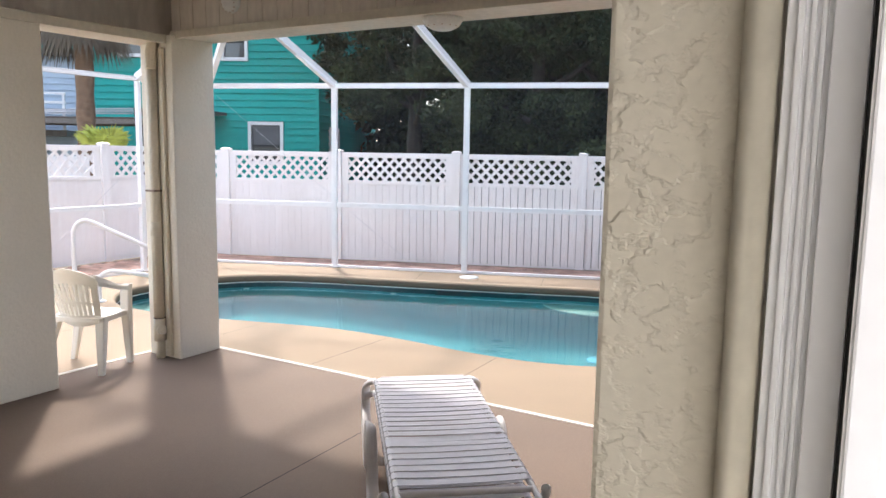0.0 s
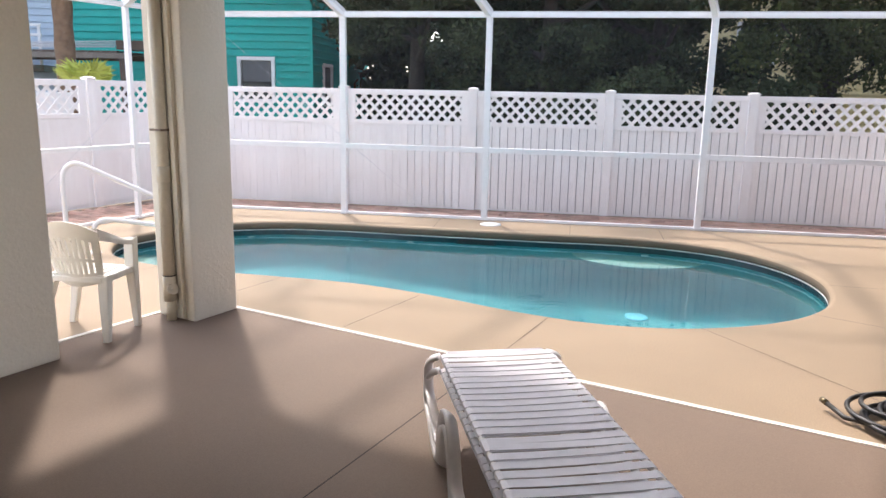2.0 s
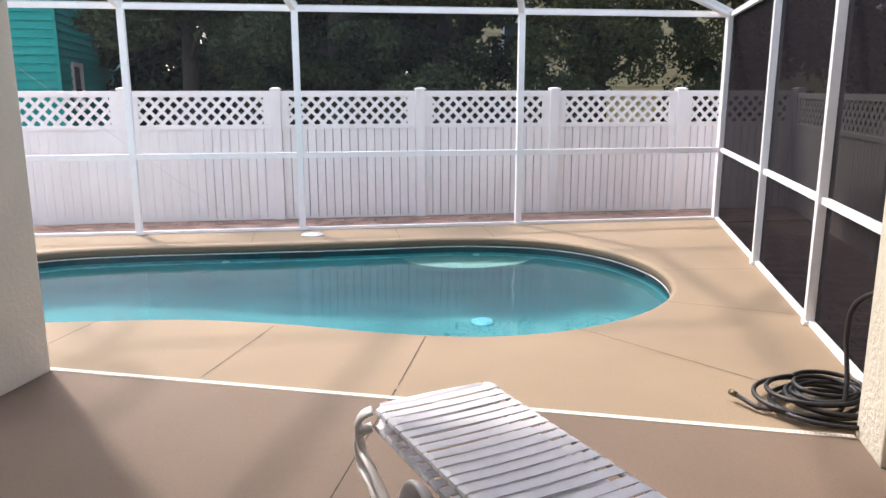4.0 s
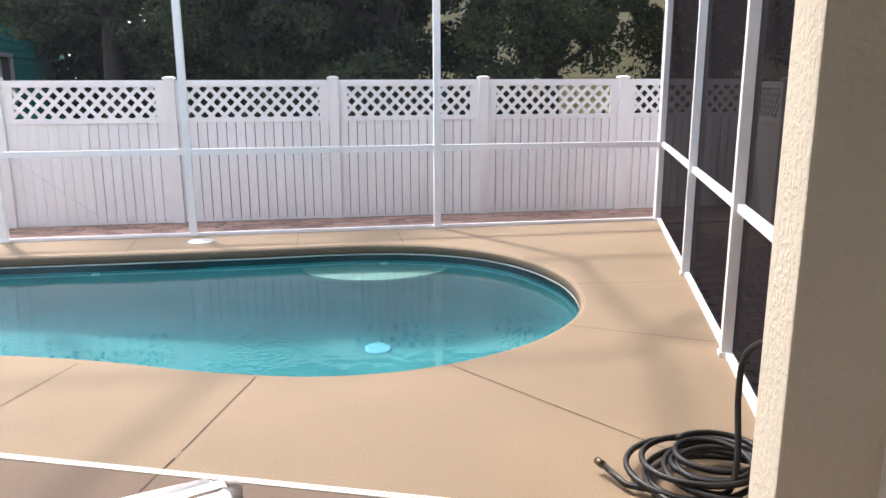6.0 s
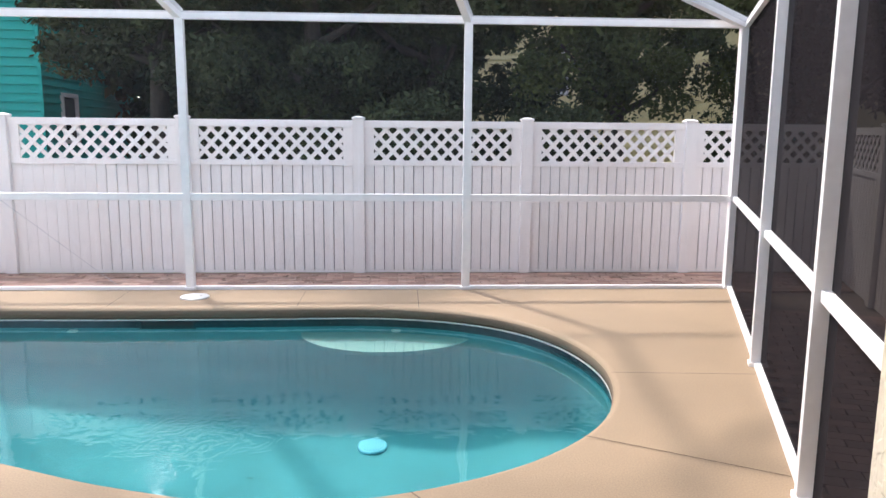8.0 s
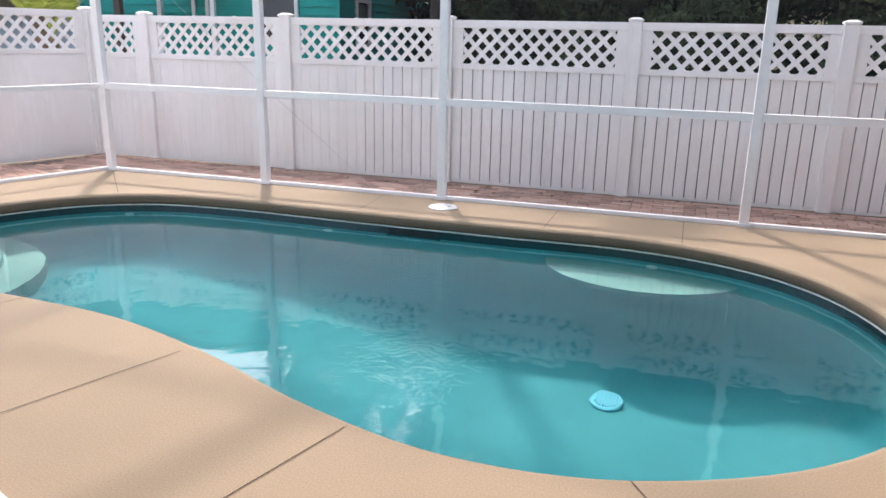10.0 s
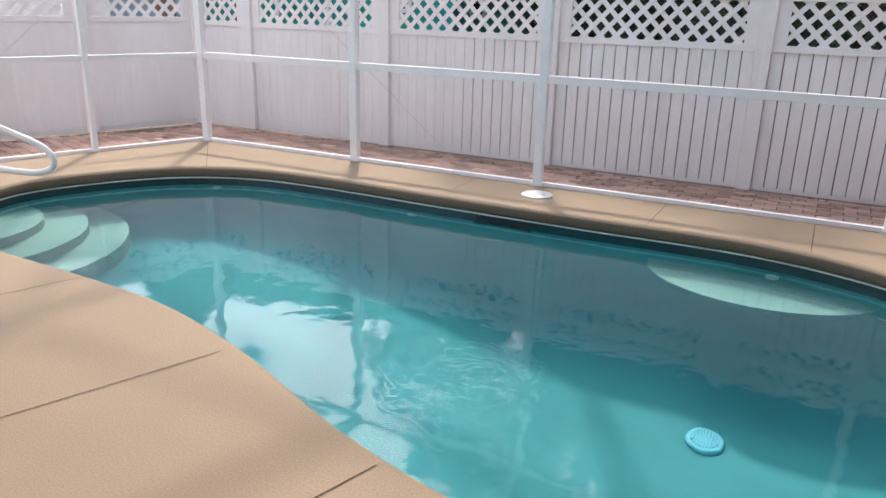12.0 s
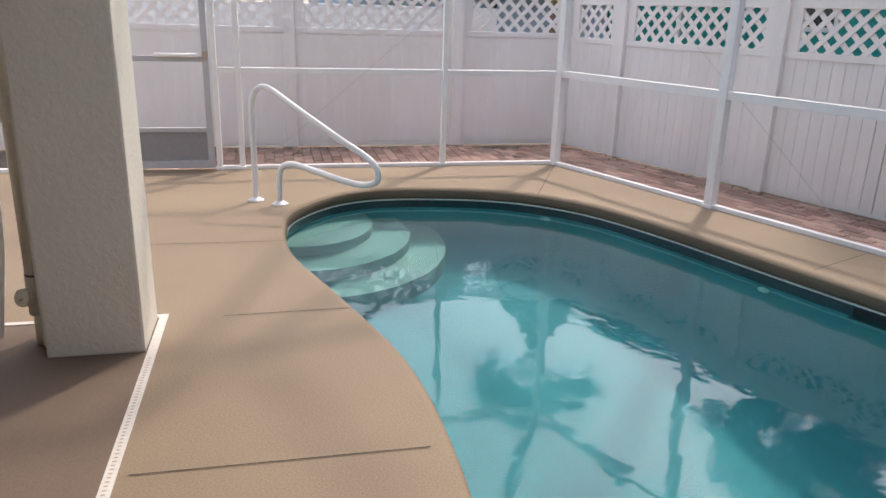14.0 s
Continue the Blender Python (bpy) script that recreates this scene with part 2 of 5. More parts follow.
def water_mat():
    m = bpy.data.materials.new("pool_water")
    m.use_nodes = True
    nt = m.node_tree
    b = nt.nodes["Principled BSDF"]
    b.inputs["Base Color"].default_value = (0.50, 0.95, 0.97, 1)
    b.inputs["Roughness"].default_value = 0.03
    b.inputs["IOR"].default_value = 1.333
    b.inputs["Specular IOR Level"].default_value = 0.42
    b.inputs["Transmission Weight"].default_value = 1.0
    co = nt.nodes.new("ShaderNodeTexCoord")
    heights = []
    for scale, weight in ((1.3, 1.0), (6.0, 0.28)):
        t = nt.nodes.new("ShaderNodeTexNoise")
        t.inputs["Scale"].default_value, t.inputs["Detail"].default_value = scale, 2.0
        nt.links.new(co.outputs["Object"], t.inputs["Vector"])
        k = nt.nodes.new("ShaderNodeMath")
        k.operation = "MULTIPLY"
        k.inputs[1].default_value = weight
        nt.links.new(t.outputs["Fac"], k.inputs[0])
        heights.append(k.outputs[0])
    def math_node(kind, a, c):
        k = nt.nodes.new("ShaderNodeMath")
        k.operation = kind
        for sock, val in zip(k.inputs, (a, c)):
            if isinstance(val, float):
                sock.default_value = val
            else:
                nt.links.new(val, sock)
        return k.outputs[0]

    # rings spreading from the return jet near the deck
    off = nt.nodes.new("ShaderNodeVectorMath")
    off.operation = "DISTANCE"
    off.inputs[1].default_value = (0.92, 6.66, -0.162)
    wob = nt.nodes.new("ShaderNodeTexNoise")
    wob.inputs["Scale"].default_value = 5.5
    nt.links.new(co.outputs["Object"], wob.inputs["Vector"])
    nt.links.new(co.outputs["Object"], off.inputs[0])
    dist = math_node("ADD", off.outputs["Value"], math_node("MULTIPLY", wob.outputs["Fac"], 0.42))
    rings_ = math_node("SINE", math_node("MULTIPLY", dist, 95.0), 0.0)
    fade = nt.nodes.new("ShaderNodeMapRange")
    fade.inputs["From Min"].default_value, fade.inputs["From Max"].default_value = 0.2, 0.72
    fade.inputs["To Min"].default_value, fade.inputs["To Max"].default_value = 0.20, 0.0
    nt.links.new(dist, fade.inputs["Value"])
    add = nt.nodes.new("ShaderNodeMath")
    nt.links.new(math_node("ADD", heights[0], math_node("MULTIPLY", rings_, fade.outputs["Result"])), add.inputs[0])
    nt.links.new(heights[1], add.inputs[1])
    bn = nt.nodes.new("ShaderNodeBump")
    bn.inputs["Strength"].default_value, bn.inputs["Distance"].default_value = 1.0, 0.006
    nt.links.new(add.outputs[0], bn.inputs["Height"])
    nt.links.new(bn.outputs["Normal"], b.inputs["Normal"])
    # light scattered back by the slightly cloudy water, under the same surface
    milk = nt.nodes.new("ShaderNodeBsdfPrincipled")
    milk.inputs["Base Color"].default_value = (0.028, 0.185, 0.215, 1)
    milk.inputs["Roughness"].default_value = 0.03
    milk.inputs["IOR"].default_value = 1.333
    milk.inputs["Specular IOR Level"].default_value = 0.42
    nt.links.new(bn.outputs["Normal"], milk.inputs["Normal"])
    blend = nt.nodes.new("ShaderNodeMixShader")
    blend.inputs[0].default_value = 0.13
    nt.links.new(b.outputs[0], blend.inputs[1])
    nt.links.new(milk.outputs[0], blend.inputs[2])
    nt.links.new(blend.outputs[0], nt.nodes["Material Output"].inputs["Surface"])
    return m


M_WATER = water_mat()


# ---- mesh helpers ----
def link(name, bm, material, parent=None, smooth=False):
    me = bpy.data.meshes.new(name)
    bm.normal_update()
    bm.to_mesh(me)
    bm.free()
    if smooth:
        for p in me.polygons:
            p.use_smooth = True
    for m in (material if isinstance(material, (list, tuple)) else (material,)):
        me.materials.append(m)
    ob = new(name, me)
    if parent:
        ob.parent = parent
    return ob


def part(name, bm, material, parent, label="", smooth=False):
    ob = link(name, bm, material, parent, smooth)
    return tagged(ob, label) if label else ob


def thing(name, m, label, category, group="", kind=""):
    ob = new(name)
    ob.empty_display_size = 0.1
    ob.matrix_world = m
    return tagged(ob, label, category, group, kind)


def structure(name, bm, material, label, category, m=None, smooth=False):
    ob = link(name, bm, material, None, smooth)
    if m:
        ob.matrix_world = m
    return tagged(ob, label, category, kind="structure")


def box(bm, x0, x1, y0, y1, z0, z1, bevel=0.0):
    vs = bmesh.ops.create_cube(bm, size=1.0, matrix=Matrix.LocRotScale(((x0 + x1) / 2, (y0 + y1) / 2, (z0 + z1) / 2), None, (abs(x1 - x0), abs(y1 - y0), abs(z1 - z0))))["verts"]
    if bevel:
        bmesh.ops.bevel(bm, geom=list({e for v in vs for e in v.link_edges}), offset=bevel, segments=2, affect="EDGES", profile=0.6)
    return bm


def boxed(x0, x1, y0, y1, z0, z1, bevel=0.0):
    return box(bmesh.new(), x0, x1, y0, y1, z0, z1, bevel)


def bar(bm, p, q, w, h, bevel=0.0):
    """A straight bar of section w (level) by h from p to q."""
    p, q = Vector(p), Vector(q)
    d = (q - p).normalized()
    side = d.cross(Vector((0, 0, 1)))
    side = side.normalized() if side.length > 1e-4 else Vector((1, 0, 0))
    up = side.cross(d)
    m = Matrix((side, d, up)).transposed().to_4x4()
    m.translation = (p + q) / 2
    vs = bmesh.ops.create_cube(bm, size=1.0, matrix=m @ Matrix.Diagonal((w, (q - p).length, h, 1)))["verts"]
    if bevel:
        bmesh.ops.bevel(bm, geom=list({e for v in vs for e in v.link_edges}), offset=bevel, segments=2, affect="EDGES", profile=0.6)
    return bm


def tube(bm, pts, r, n=10, flat=1.0, closed=False, caps=True):
    """A round or flattened tube along points; r: one radius or one per point."""
    pts = [Vector(p) for p in pts]
    k = len(pts)
    rad = r if isinstance(r, (list, tuple)) else [r] * k
    rings, ref = [], None
    for i, p in enumerate(pts):
        a = pts[(i - 1) % k] if closed or i else p
        c = pts[(i + 1) % k] if closed or i < k - 1 else p
        d = (c - a).normalized()
        if ref is None:
            ref = d.cross(Vector((0, 0, 1)))
            if ref.length < 0.05:
                ref = d.cross(Vector((0, 1, 0)))
        ref = (ref - d * ref.dot(d)).normalized()
        other = d.cross(ref)
        rings.append([bm.verts.new(p + (ref * math.cos(t) + other * math.sin(t) * flat) * rad[i]) for t in (2 * math.pi * j / n for j in range(n))])
    for i in range(k if closed else k - 1):
        a, c = rings[i], rings[(i + 1) % k]
        for j in range(n):
            bm.faces.new((a[j], a[(j + 1) % n], c[(j + 1) % n], c[j]))
    if caps and not closed:
        bm.faces.new(rings[0][::-1])
        bm.faces.new(rings[-1])
    return bm


def lathe(bm, profile, n=24, at=(0, 0, 0)):
    """Turn (radius, height) points round the upright axis."""
    rings = []
    for r, z in profile:
        rings.append([bm.verts.new((at[0] + r * math.cos(2 * math.pi * j / n), at[1] + r * math.sin(2 * math.pi * j / n), at[2] + z)) for j in range(n)])
    for a, c in zip(rings, rings[1:]):
        for j in range(n):
            bm.faces.new((a[j], a[(j + 1) % n], c[(j + 1) % n], c[j]))
    bm.faces.new(rings[0][::-1])
    bm.faces.new(rings[-1])
    return bm


def smooth_line(pts, steps=8, closed=False):
    """Catmull-Rom through the points."""
    pts = [Vector(p) for p in pts]
    n, out = len(pts), []
    for i in range(n if closed else n - 1):
        if closed:
            a, b, c, d = (pts[(i + k) % n] for k in (-1, 0, 1, 2))
        else:
            a, b, c, d = pts[max(i - 1, 0)], pts[i], pts[i + 1], pts[min(i + 2, n - 1)]
        for s in range(steps):
            t = s / steps
            out.append(0.5 * (2 * b + (c - a) * t + (2 * a - 5 * b + 4 * c - d) * t * t + (3 * b - a - 3 * c + d) * t ** 3))
    if not closed:
        out.append(pts[-1])
    return out


# ---- house frame: x along the house, y towards the pool ----
HX, HY, HTURN = -1.34, 5.37, -20.0
HOUSE = pose(HX, HY, 0, 0, 0, HTURN)


def hw(a, b, z=0.0):
    return HOUSE @ Vector((a, b, z))


WATER_Z = -0.162
POOL = [(-3.10, 6.66), (-3.50, 6.92), (-3.80, 7.45), (-3.75, 8.00), (-3.30, 8.75), (-2.65, 9.16), (-1.80, 9.27), (-0.6, 9.25), (0.7, 9.25), (1.9, 9.26), (2.78, 8.98),
        (3.33, 8.40), (3.55, 7.55), (3.37, 6.68), (2.87, 6.06), (2.15, 5.69), (1.45, 5.62), (0.75, 5.80), (0.0, 6.12), (-0.75, 6.34), (-1.6, 6.41), (-2.45, 6.46)]
RIM = smooth_line([(x, y, 0) for x, y in POOL], 6, True)
AXIS_A, AXIS_B = Vector((-2.1, 7.85, 0)), Vector((1.85, 7.45, 0))


def core(p):
    d = AXIS_B - AXIS_A
    return AXIS_A + d * max(0.0, min(1.0, (p - AXIS_A).dot(d) / d.dot(d)))


def inward(i):
    t = RIM[(i + 1) % len(RIM)] - RIM[i - 1]
    n = Vector((-t.y, t.x, 0)).normalized()
    return n if n.dot(core(RIM[i]) - RIM[i]) > 0 else -n


NORMALS = [inward(i) for i in range(len(RIM))]


def rim_band(bm, profile):
    """Sweep (inset, height) points round the pool's rim."""
    rings = [[bm.verts.new(p + n * ins + Vector((0, 0, z))) for p, n in zip(RIM, NORMALS)] for ins, z in profile]
    k = len(RIM)
    for a, c in zip(rings, rings[1:]):
        for j in range(k):
            bm.faces.new((a[j], a[(j + 1) % k], c[(j + 1) % k], c[j]))
    bmesh.ops.recalc_face_normals(bm, faces=bm.faces)
    return rings


# ---- ground and deck ----
GZ = -0.05
bm = bmesh.new()
xs, ys = (-400, -9.0, 10.5, 400), (-400, -5.0, 11.6, 400)
for i in range(3):
    for j in range(3):
        if (i, j) != (1, 1):
            bm.faces.new([bm.verts.new((x, y, GZ - 0.03)) for x, y in ((xs[i], ys[j]), (xs[i + 1], ys[j]), (xs[i + 1], ys[j + 1]), (xs[i], ys[j + 1]))])
bmesh.ops.remove_doubles(bm, verts=bm.verts, dist=0.001)
structure("ground", bm, M_GROUND, "dry patchy lawn and bare soil round the houses", "ground")

CAGE_C, CAGE_R = Vector((-3.93, 10.0, 0)), Vector((5.48, 10.0, 0))
corners = [CAGE_C + Vector((-0.04, 0.06, 0)), CAGE_R + Vector((0.06, 0.06, 0)), hw(4.95, -6.4), hw(-4.12, -6.4)]
bm = bmesh.new()
outer = [bm.verts.new(c) for c in corners]
hole = [bm.verts.new(p) for p in RIM]
edges = [bm.edges.new((outer[i], outer[(i + 1) % 4])) for i in range(4)] + [bm.edges.new((hole[i], hole[(i + 1) % len(hole)])) for i in range(len(hole))]
bmesh.ops.triangle_fill(bm, use_beauty=True, edges=edges, normal=(0, 0, 1))
low = [bm.verts.new(c + Vector((0, 0, -0.12))) for c in corners]
for i in range(4):
    bm.faces.new((outer[i], outer[(i + 1) % 4], low[(i + 1) % 4], low[i]))
bmesh.ops.recalc_face_normals(bm, faces=bm.faces)
deck = structure("floor", bm, M_DECK, "tan coated concrete pool deck and patio floor", "floor")
bm = bmesh.new()
rim_band(bm, [(0.0, 0.0), (0.014, -0.002), (0.030, -0.010), (0.043, -0.026), (0.050, -0.048), (0.050, -0.085), (0.044, -0.099), (0.0, -0.104)])
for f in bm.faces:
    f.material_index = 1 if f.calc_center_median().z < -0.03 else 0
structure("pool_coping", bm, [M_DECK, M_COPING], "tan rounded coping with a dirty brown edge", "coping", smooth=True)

# the outer ground under the pavers, with the yard's own sheet of sand
bm = bmesh.new()
yard = [Vector((-9.0, 11.6, 0)), Vector((10.5, 11.6, 0)), Vector((10.5, -5, 0)), Vector((-9.0, -5, 0))]
o2 = [bm.verts.new(c + Vector((0, 0, GZ - 0.022))) for c in yard]
i2 = [bm.verts.new(c + Vector((0, 0, GZ - 0.022))) for c in corners]
es = [bm.edges.new((o2[i], o2[(i + 1) % 4])) for i in range(4)] + [bm.edges.new((i2[i], i2[(i + 1) % 4])) for i in range(4)]
bmesh.ops.triangle_fill(bm, use_beauty=True, edges=es, normal=(0, 0, 1))
bmesh.ops.recalc_face_normals(bm, faces=bm.faces)
pavement = structure("pavement", bm, M_SAND, "red brick paver strip between pool cage and fence", "pavement")


def strip(bm, p, q, w, z):
    p, q = Vector((*p, z)), Vector((*q, z))
    s = (q - p).normalized().cross(Vector((0, 0, 1))) * w / 2
    bm.faces.new([bm.verts.new(v) for v in (p - s, p + s, q + s, q - s)])


bm = bmesh.new()
for p, q in (((-0.42, 5.12), (-0.06, 6.09)), ((1.02, 5.69), (0.755, 4.83)), ((0.735, 4.77), (-0.30, 1.60)), ((-1.38, 6.44), (-1.60, 5.80)), ((-2.67, 6.53), (-3.20, 5.20)), ((-2.96, 8.98), (-3.88, 9.95)),
             ((1.15, 9.25), (1.15, 9.97)), ((2.26, 9.18), (2.26, 9.97)), ((2.15, 5.70), (3.02, 4.40)), ((3.06, 6.30), (4.05, 5.72)), ((3.51, 7.32), (4.52, 7.25)), ((-0.55, 9.26), (-0.58, 9.97))):
    strip(bm, p, q, 0.008 if q[1] < 2 else 0.005, 0.0036)
structure("deck_joint", bm, M_JOINT, "thin dark control joints in the deck", "joint")

structure("floor_patio", boxed(-0.41, 4.60, -6.4, -0.003, -0.03, 0.0022), M_PATIO, "worn brown coated concrete floor, darkened for the shade under the patio roof", "floor", HOUSE)

# slot drain that turns the pillar's corner
drain = thing("slot_drain", HOUSE, "white plastic slot drain set flush in the deck", "drain", kind="structure")
part("channel", boxed(-0.455, 4.57, 0.0, 0.042, -0.02, 0.006, 0.002), M_DRAIN, drain)
part("channel", boxed(-0.455, -0.418, -2.4, -0.001, -0.02, 0.006, 0.002), M_DRAIN, drain)
bm = bmesh.new()
for i in range(190):
    a = 0.05 + i * 0.0238
    bm.faces.new([bm.verts.new((x, y, 0.0068)) for x, y in ((a, 0.013), (a + 0.009, 0.013), (a + 0.009, 0.027), (a, 0.027))])
part("slots", bm, M_SLOT, drain)

# ---- pool ----
def floor_z(p):
    return -1.15 - 0.5 * max(0.0, min(1.0, (p.x + 2.2) / 3.2))


bm = bmesh.new()
rings = []
for k, drop in ((0.0, 0.22), (0.0, 0.75), (0.04, 0.90), (0.12, 0.97), (0.3, 1.0), (0.65, 1.0), (1.0, 1.0)):
    ring = []
    for p in RIM:
        q = p.lerp(core(p), k)
        z = floor_z(q)
        ring.append(bm.verts.new((q.x, q.y, -0.24 if drop == 0.22 else z * drop)))
    rings.append(ring)
for a, c in zip(rings, rings[1:]):
    for j in range(len(RIM)):
        bm.faces.new((a[j], a[(j + 1) % len(RIM)], c[(j + 1) % len(RIM)], c[j]))
bmesh.ops.remove_doubles(bm, verts=bm.verts, dist=0.002)
bmesh.ops.recalc_face_normals(bm, faces=bm.faces)
shell = structure("pool_shell", bm, M_PLASTER, "aqua plaster basin of a kidney-shaped swimming pool", "swimming pool", smooth=True)
bm = bmesh.new()
rim_band(bm, [(0.0, -0.104), (0.046, -0.1045), (0.046, -0.114), (0.0, -0.115)])
part("tile_trim", bm, M_LINE, shell, "thin white trim line above the tiles")
bm = bmesh.new()
rim_band(bm, [(0.03, -0.115), (0.03, -0.245)])
part("waterline_tile", bm, M_TILE, shell, "dark blue waterline tile band")
bm = bmesh.new()
bm.faces.new([bm.verts.new((p.x, p.y, WATER_Z)) for p in RIM])
bm.normal_update()
bmesh.ops.reverse_faces(bm, faces=[f for f in bm.faces if f.normal.z < 0])
bmesh.ops.triangulate(bm, faces=bm.faces)
water = structure("water", bm, M_WATER, "clear still turquoise pool water with faint ripples", "water")
water.visible_shadow = False


def curved_step(reach, top, bottom, centre=(-3.95, 6.98)):
    """A step whose rounded nose bows out from the corner of the pool."""
    bm = bmesh.new()
    loop = []
    for i in range(28):
        w = radians(-75 + 195 * i / 27)
        r = reach * (1 + 0.10 * math.cos(2 * (w - radians(20))))
        loop.append(Vector((centre[0] + r * math.cos(w), centre[1] + r * math.sin(w), 0)))
    inner = []
    for p in loop:
        best = min(range(len(RIM)), key=lambda j: (RIM[j] - p).length)
        if (p - RIM[best]).dot(NORMALS[best]) < -0.0:
            p = RIM[best] - NORMALS[best] * 0.02
        inner.append(p)
    poly = [Vector((centre[0], centre[1], 0))] + inner
    up = [bm.verts.new((p.x, p.y, top)) for p in poly]
    nose = [bm.verts.new((p.x, p.y, top - 0.03)) for p in poly]
    dn = [bm.verts.new((p.x, p.y, bottom)) for p in poly]
    bm.faces.new(up)
    for a, c in ((up, nose), (nose, dn)):
        for j in range(len(poly)):
            bm.faces.new((a[j], a[(j + 1) % len(poly)], c[(j + 1) % len(poly)], c[j]))
    bmesh.ops.recalc_face_normals(bm, faces=bm.faces)
    return bm


for reach, top, bottom in ((0.76, -0.37, -0.62), (1.07, -0.59, -0.88), (1.36, -0.82, -1.2)):
    part("pool_step", curved_step(reach, top, bottom), M_STEP, shell, "pale curved plaster step under water")
bm = bmesh.new()
poly = [Vector((1.98 + 0.80 * math.cos(w), 9.28 + (0.62 if math.sin(w) < 0 else 0.0) * math.sin(w), 0)) for w in (math.pi + math.pi * i / 24 for i in range(25))]
up = [bm.verts.new((p.x, p.y, -0.46)) for p in poly]
dn = [bm.verts.new((1.98 + (p.x - 1.98) * 0.8, 9.28 + (p.y - 9.28) * 0.35, -0.95)) for p in poly]
bm.faces.new(up)
for j in range(len(poly)):
    bm.faces.new((up[j], up[(j + 1) % len(poly)], dn[(j + 1) % len(poly)], dn[j]))
bmesh.ops.recalc_face_normals(bm, faces=bm.faces)
for f in bm.faces:
    f.material_index = 0 if len(f.verts) > 4 else 1
part("swim_out_seat", bm, [M_STEP, M_PLASTER], shell, "pale half-round seat under water")
cover = thing("drain_cover", Matrix.Translation((1.88, 7.95, -1.645)), "pale blue round main drain cover on the pool floor", "drain cover")
part("rim", lathe(bmesh.new(), [(0.12, 0.0), (0.115, 0.02), (0.09, 0.035), (0.088, 0.03)]), M_DRAINCOVER, cover, smooth=True)
bm = bmesh.new()
for i in range(9):
    x = -0.076 + i * 0.019
    h = math.sqrt(max(0.0, 0.085 ** 2 - x * x))
    box(bm, x - 0.005, x + 0.005, -h, h, 0.03, 0.042)
part("grate", bm, M_DRAINCOVER, cover)
for x, y in ((-2.9, 9.03), (-0.85, 9.235), (2.05, 9.2)):
    fit_ = thing("return_fitting", pose(x, y, -0.36, 90, 0, 0 if y > 9.1 else 35), "white round return fitting in the pool wall", "pool fitting", "pool return fittings")
    part("ring", lathe(bmesh.new(), [(0.045, -0.02), (0.045, 0.012), (0.035, 0.02), (0.018, 0.02), (0.016, 0.008)], 16), M_LINE, fit_, smooth=True)
skim = thing("skimmer", Matrix.Translation((0.0, 9.22, -0.19)), "dark skimmer mouth in the pool wall", "skimmer")
part("mouth", boxed(-0.23, 0.23, -0.010, 0.02, -0.085, 0.06, 0.004), M_DARK, skim)
bm = bmesh.new()
for x0, x1, z0, z1 in ((-0.25, 0.25, 0.06, 0.07), (-0.25, -0.23, -0.095, 0.06), (0.23, 0.25, -0.095, 0.06)):
    box(bm, x0, x1, -0.012, 0.01, z0, z1)
part("frame", bm, M_TILE, skim)
lid = thing("deck_skimmer_cover", Matrix.Translation((0.13, 9.645, 0.0)), "white round plastic skimmer lid on the deck", "lid")
part("cover_plate", lathe(bmesh.new(), [(0.135, 0.0), (0.135, 0.008), (0.125, 0.014), (0.02, 0.016), (0.012, 0.012)], 32), M_LINE, lid, smooth=True)
part("finger_hole", lathe(bmesh.new(), [(0.013, 0.0165), (0.011, 0.0175)], 12, (0.06, 0, 0)), M_SLOT, lid)

# ---- house: pillars, beams, ceiling, walls ----
def house(name, bm, material, label, category, smooth=False):
    return structure(name, bm, material, label, category, HOUSE, smooth)


def rough_pillar(a0, a1, b0, b1, z1):
    bm = bmesh.new()
    box(bm, a0, a1, b0, b1, 0.0, z1, 0.012)
    return bm


house("pillar_1", rough_pillar(-0.40, -0.02, -0.42, -0.005, 2.60), M_STUCCO_FINE, "square cream stucco pillar at the patio corner", "pillar")
pil = rough_pillar(4.58, 4.955, -0.30, 0.05, 2.60)
pil.normal_update()
# face towards the house takes the smoother, paler stucco to lift its shade
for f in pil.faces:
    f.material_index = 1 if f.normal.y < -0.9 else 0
house("pillar_2", pil, [M_STUCCO, M_STUCCO_FINE], "square cream stucco pillar with coarse knockdown texture, its shaded house face coloured lighter", "pillar")
house("wall_west", rough_pillar(-0.50, -0.12, -6.39, -1.40, 2.60), M_STUCCO_FINE, "cream stucco wall end beside the patio", "wall")


def grooved_beam(length, depth, z0, z1):
    """A box beam clad with vertical boards; runs along x from 0, its inner face at y = 0."""
    bm = bmesh.new()
    box(bm, 0, length, 0.018, depth, z0, z1)
    n = int(length / 0.145)
    w = length / n
    for i in range(n):
        box(bm, i * w + 0.003, (i + 1) * w - 0.003, 0.0, 0.018, z0 + 0.05, z1)
    return bm


beam1 = thing("beam_1", HOUSE @ Matrix.Translation((-0.42, -0.36, 0)), "grey-beige board-clad patio beam over the pool side", "beam", kind="structure")
part("cladding", grooved_beam(5.40, 0.36, 2.585, 3.0), M_SIDING, beam1)
part("trim", boxed(-0.0, 5.40, -0.022, 0.0, 2.575, 2.635, 0.004), M_TRIM, beam1)
beam2 = thing("beam_2", HOUSE @ pose(-0.10, -0.36, 0, 0, 0, -90), "grey-beige board-clad patio beam over the side opening", "beam", kind="structure")
part("cladding", grooved_beam(6.0, -0.36, 2.545, 3.0), M_SIDING, beam2)
part("trim", boxed(0, 6.0, 0.0, 0.022, 2.535, 2.60, 0.004), M_TRIM, beam2)
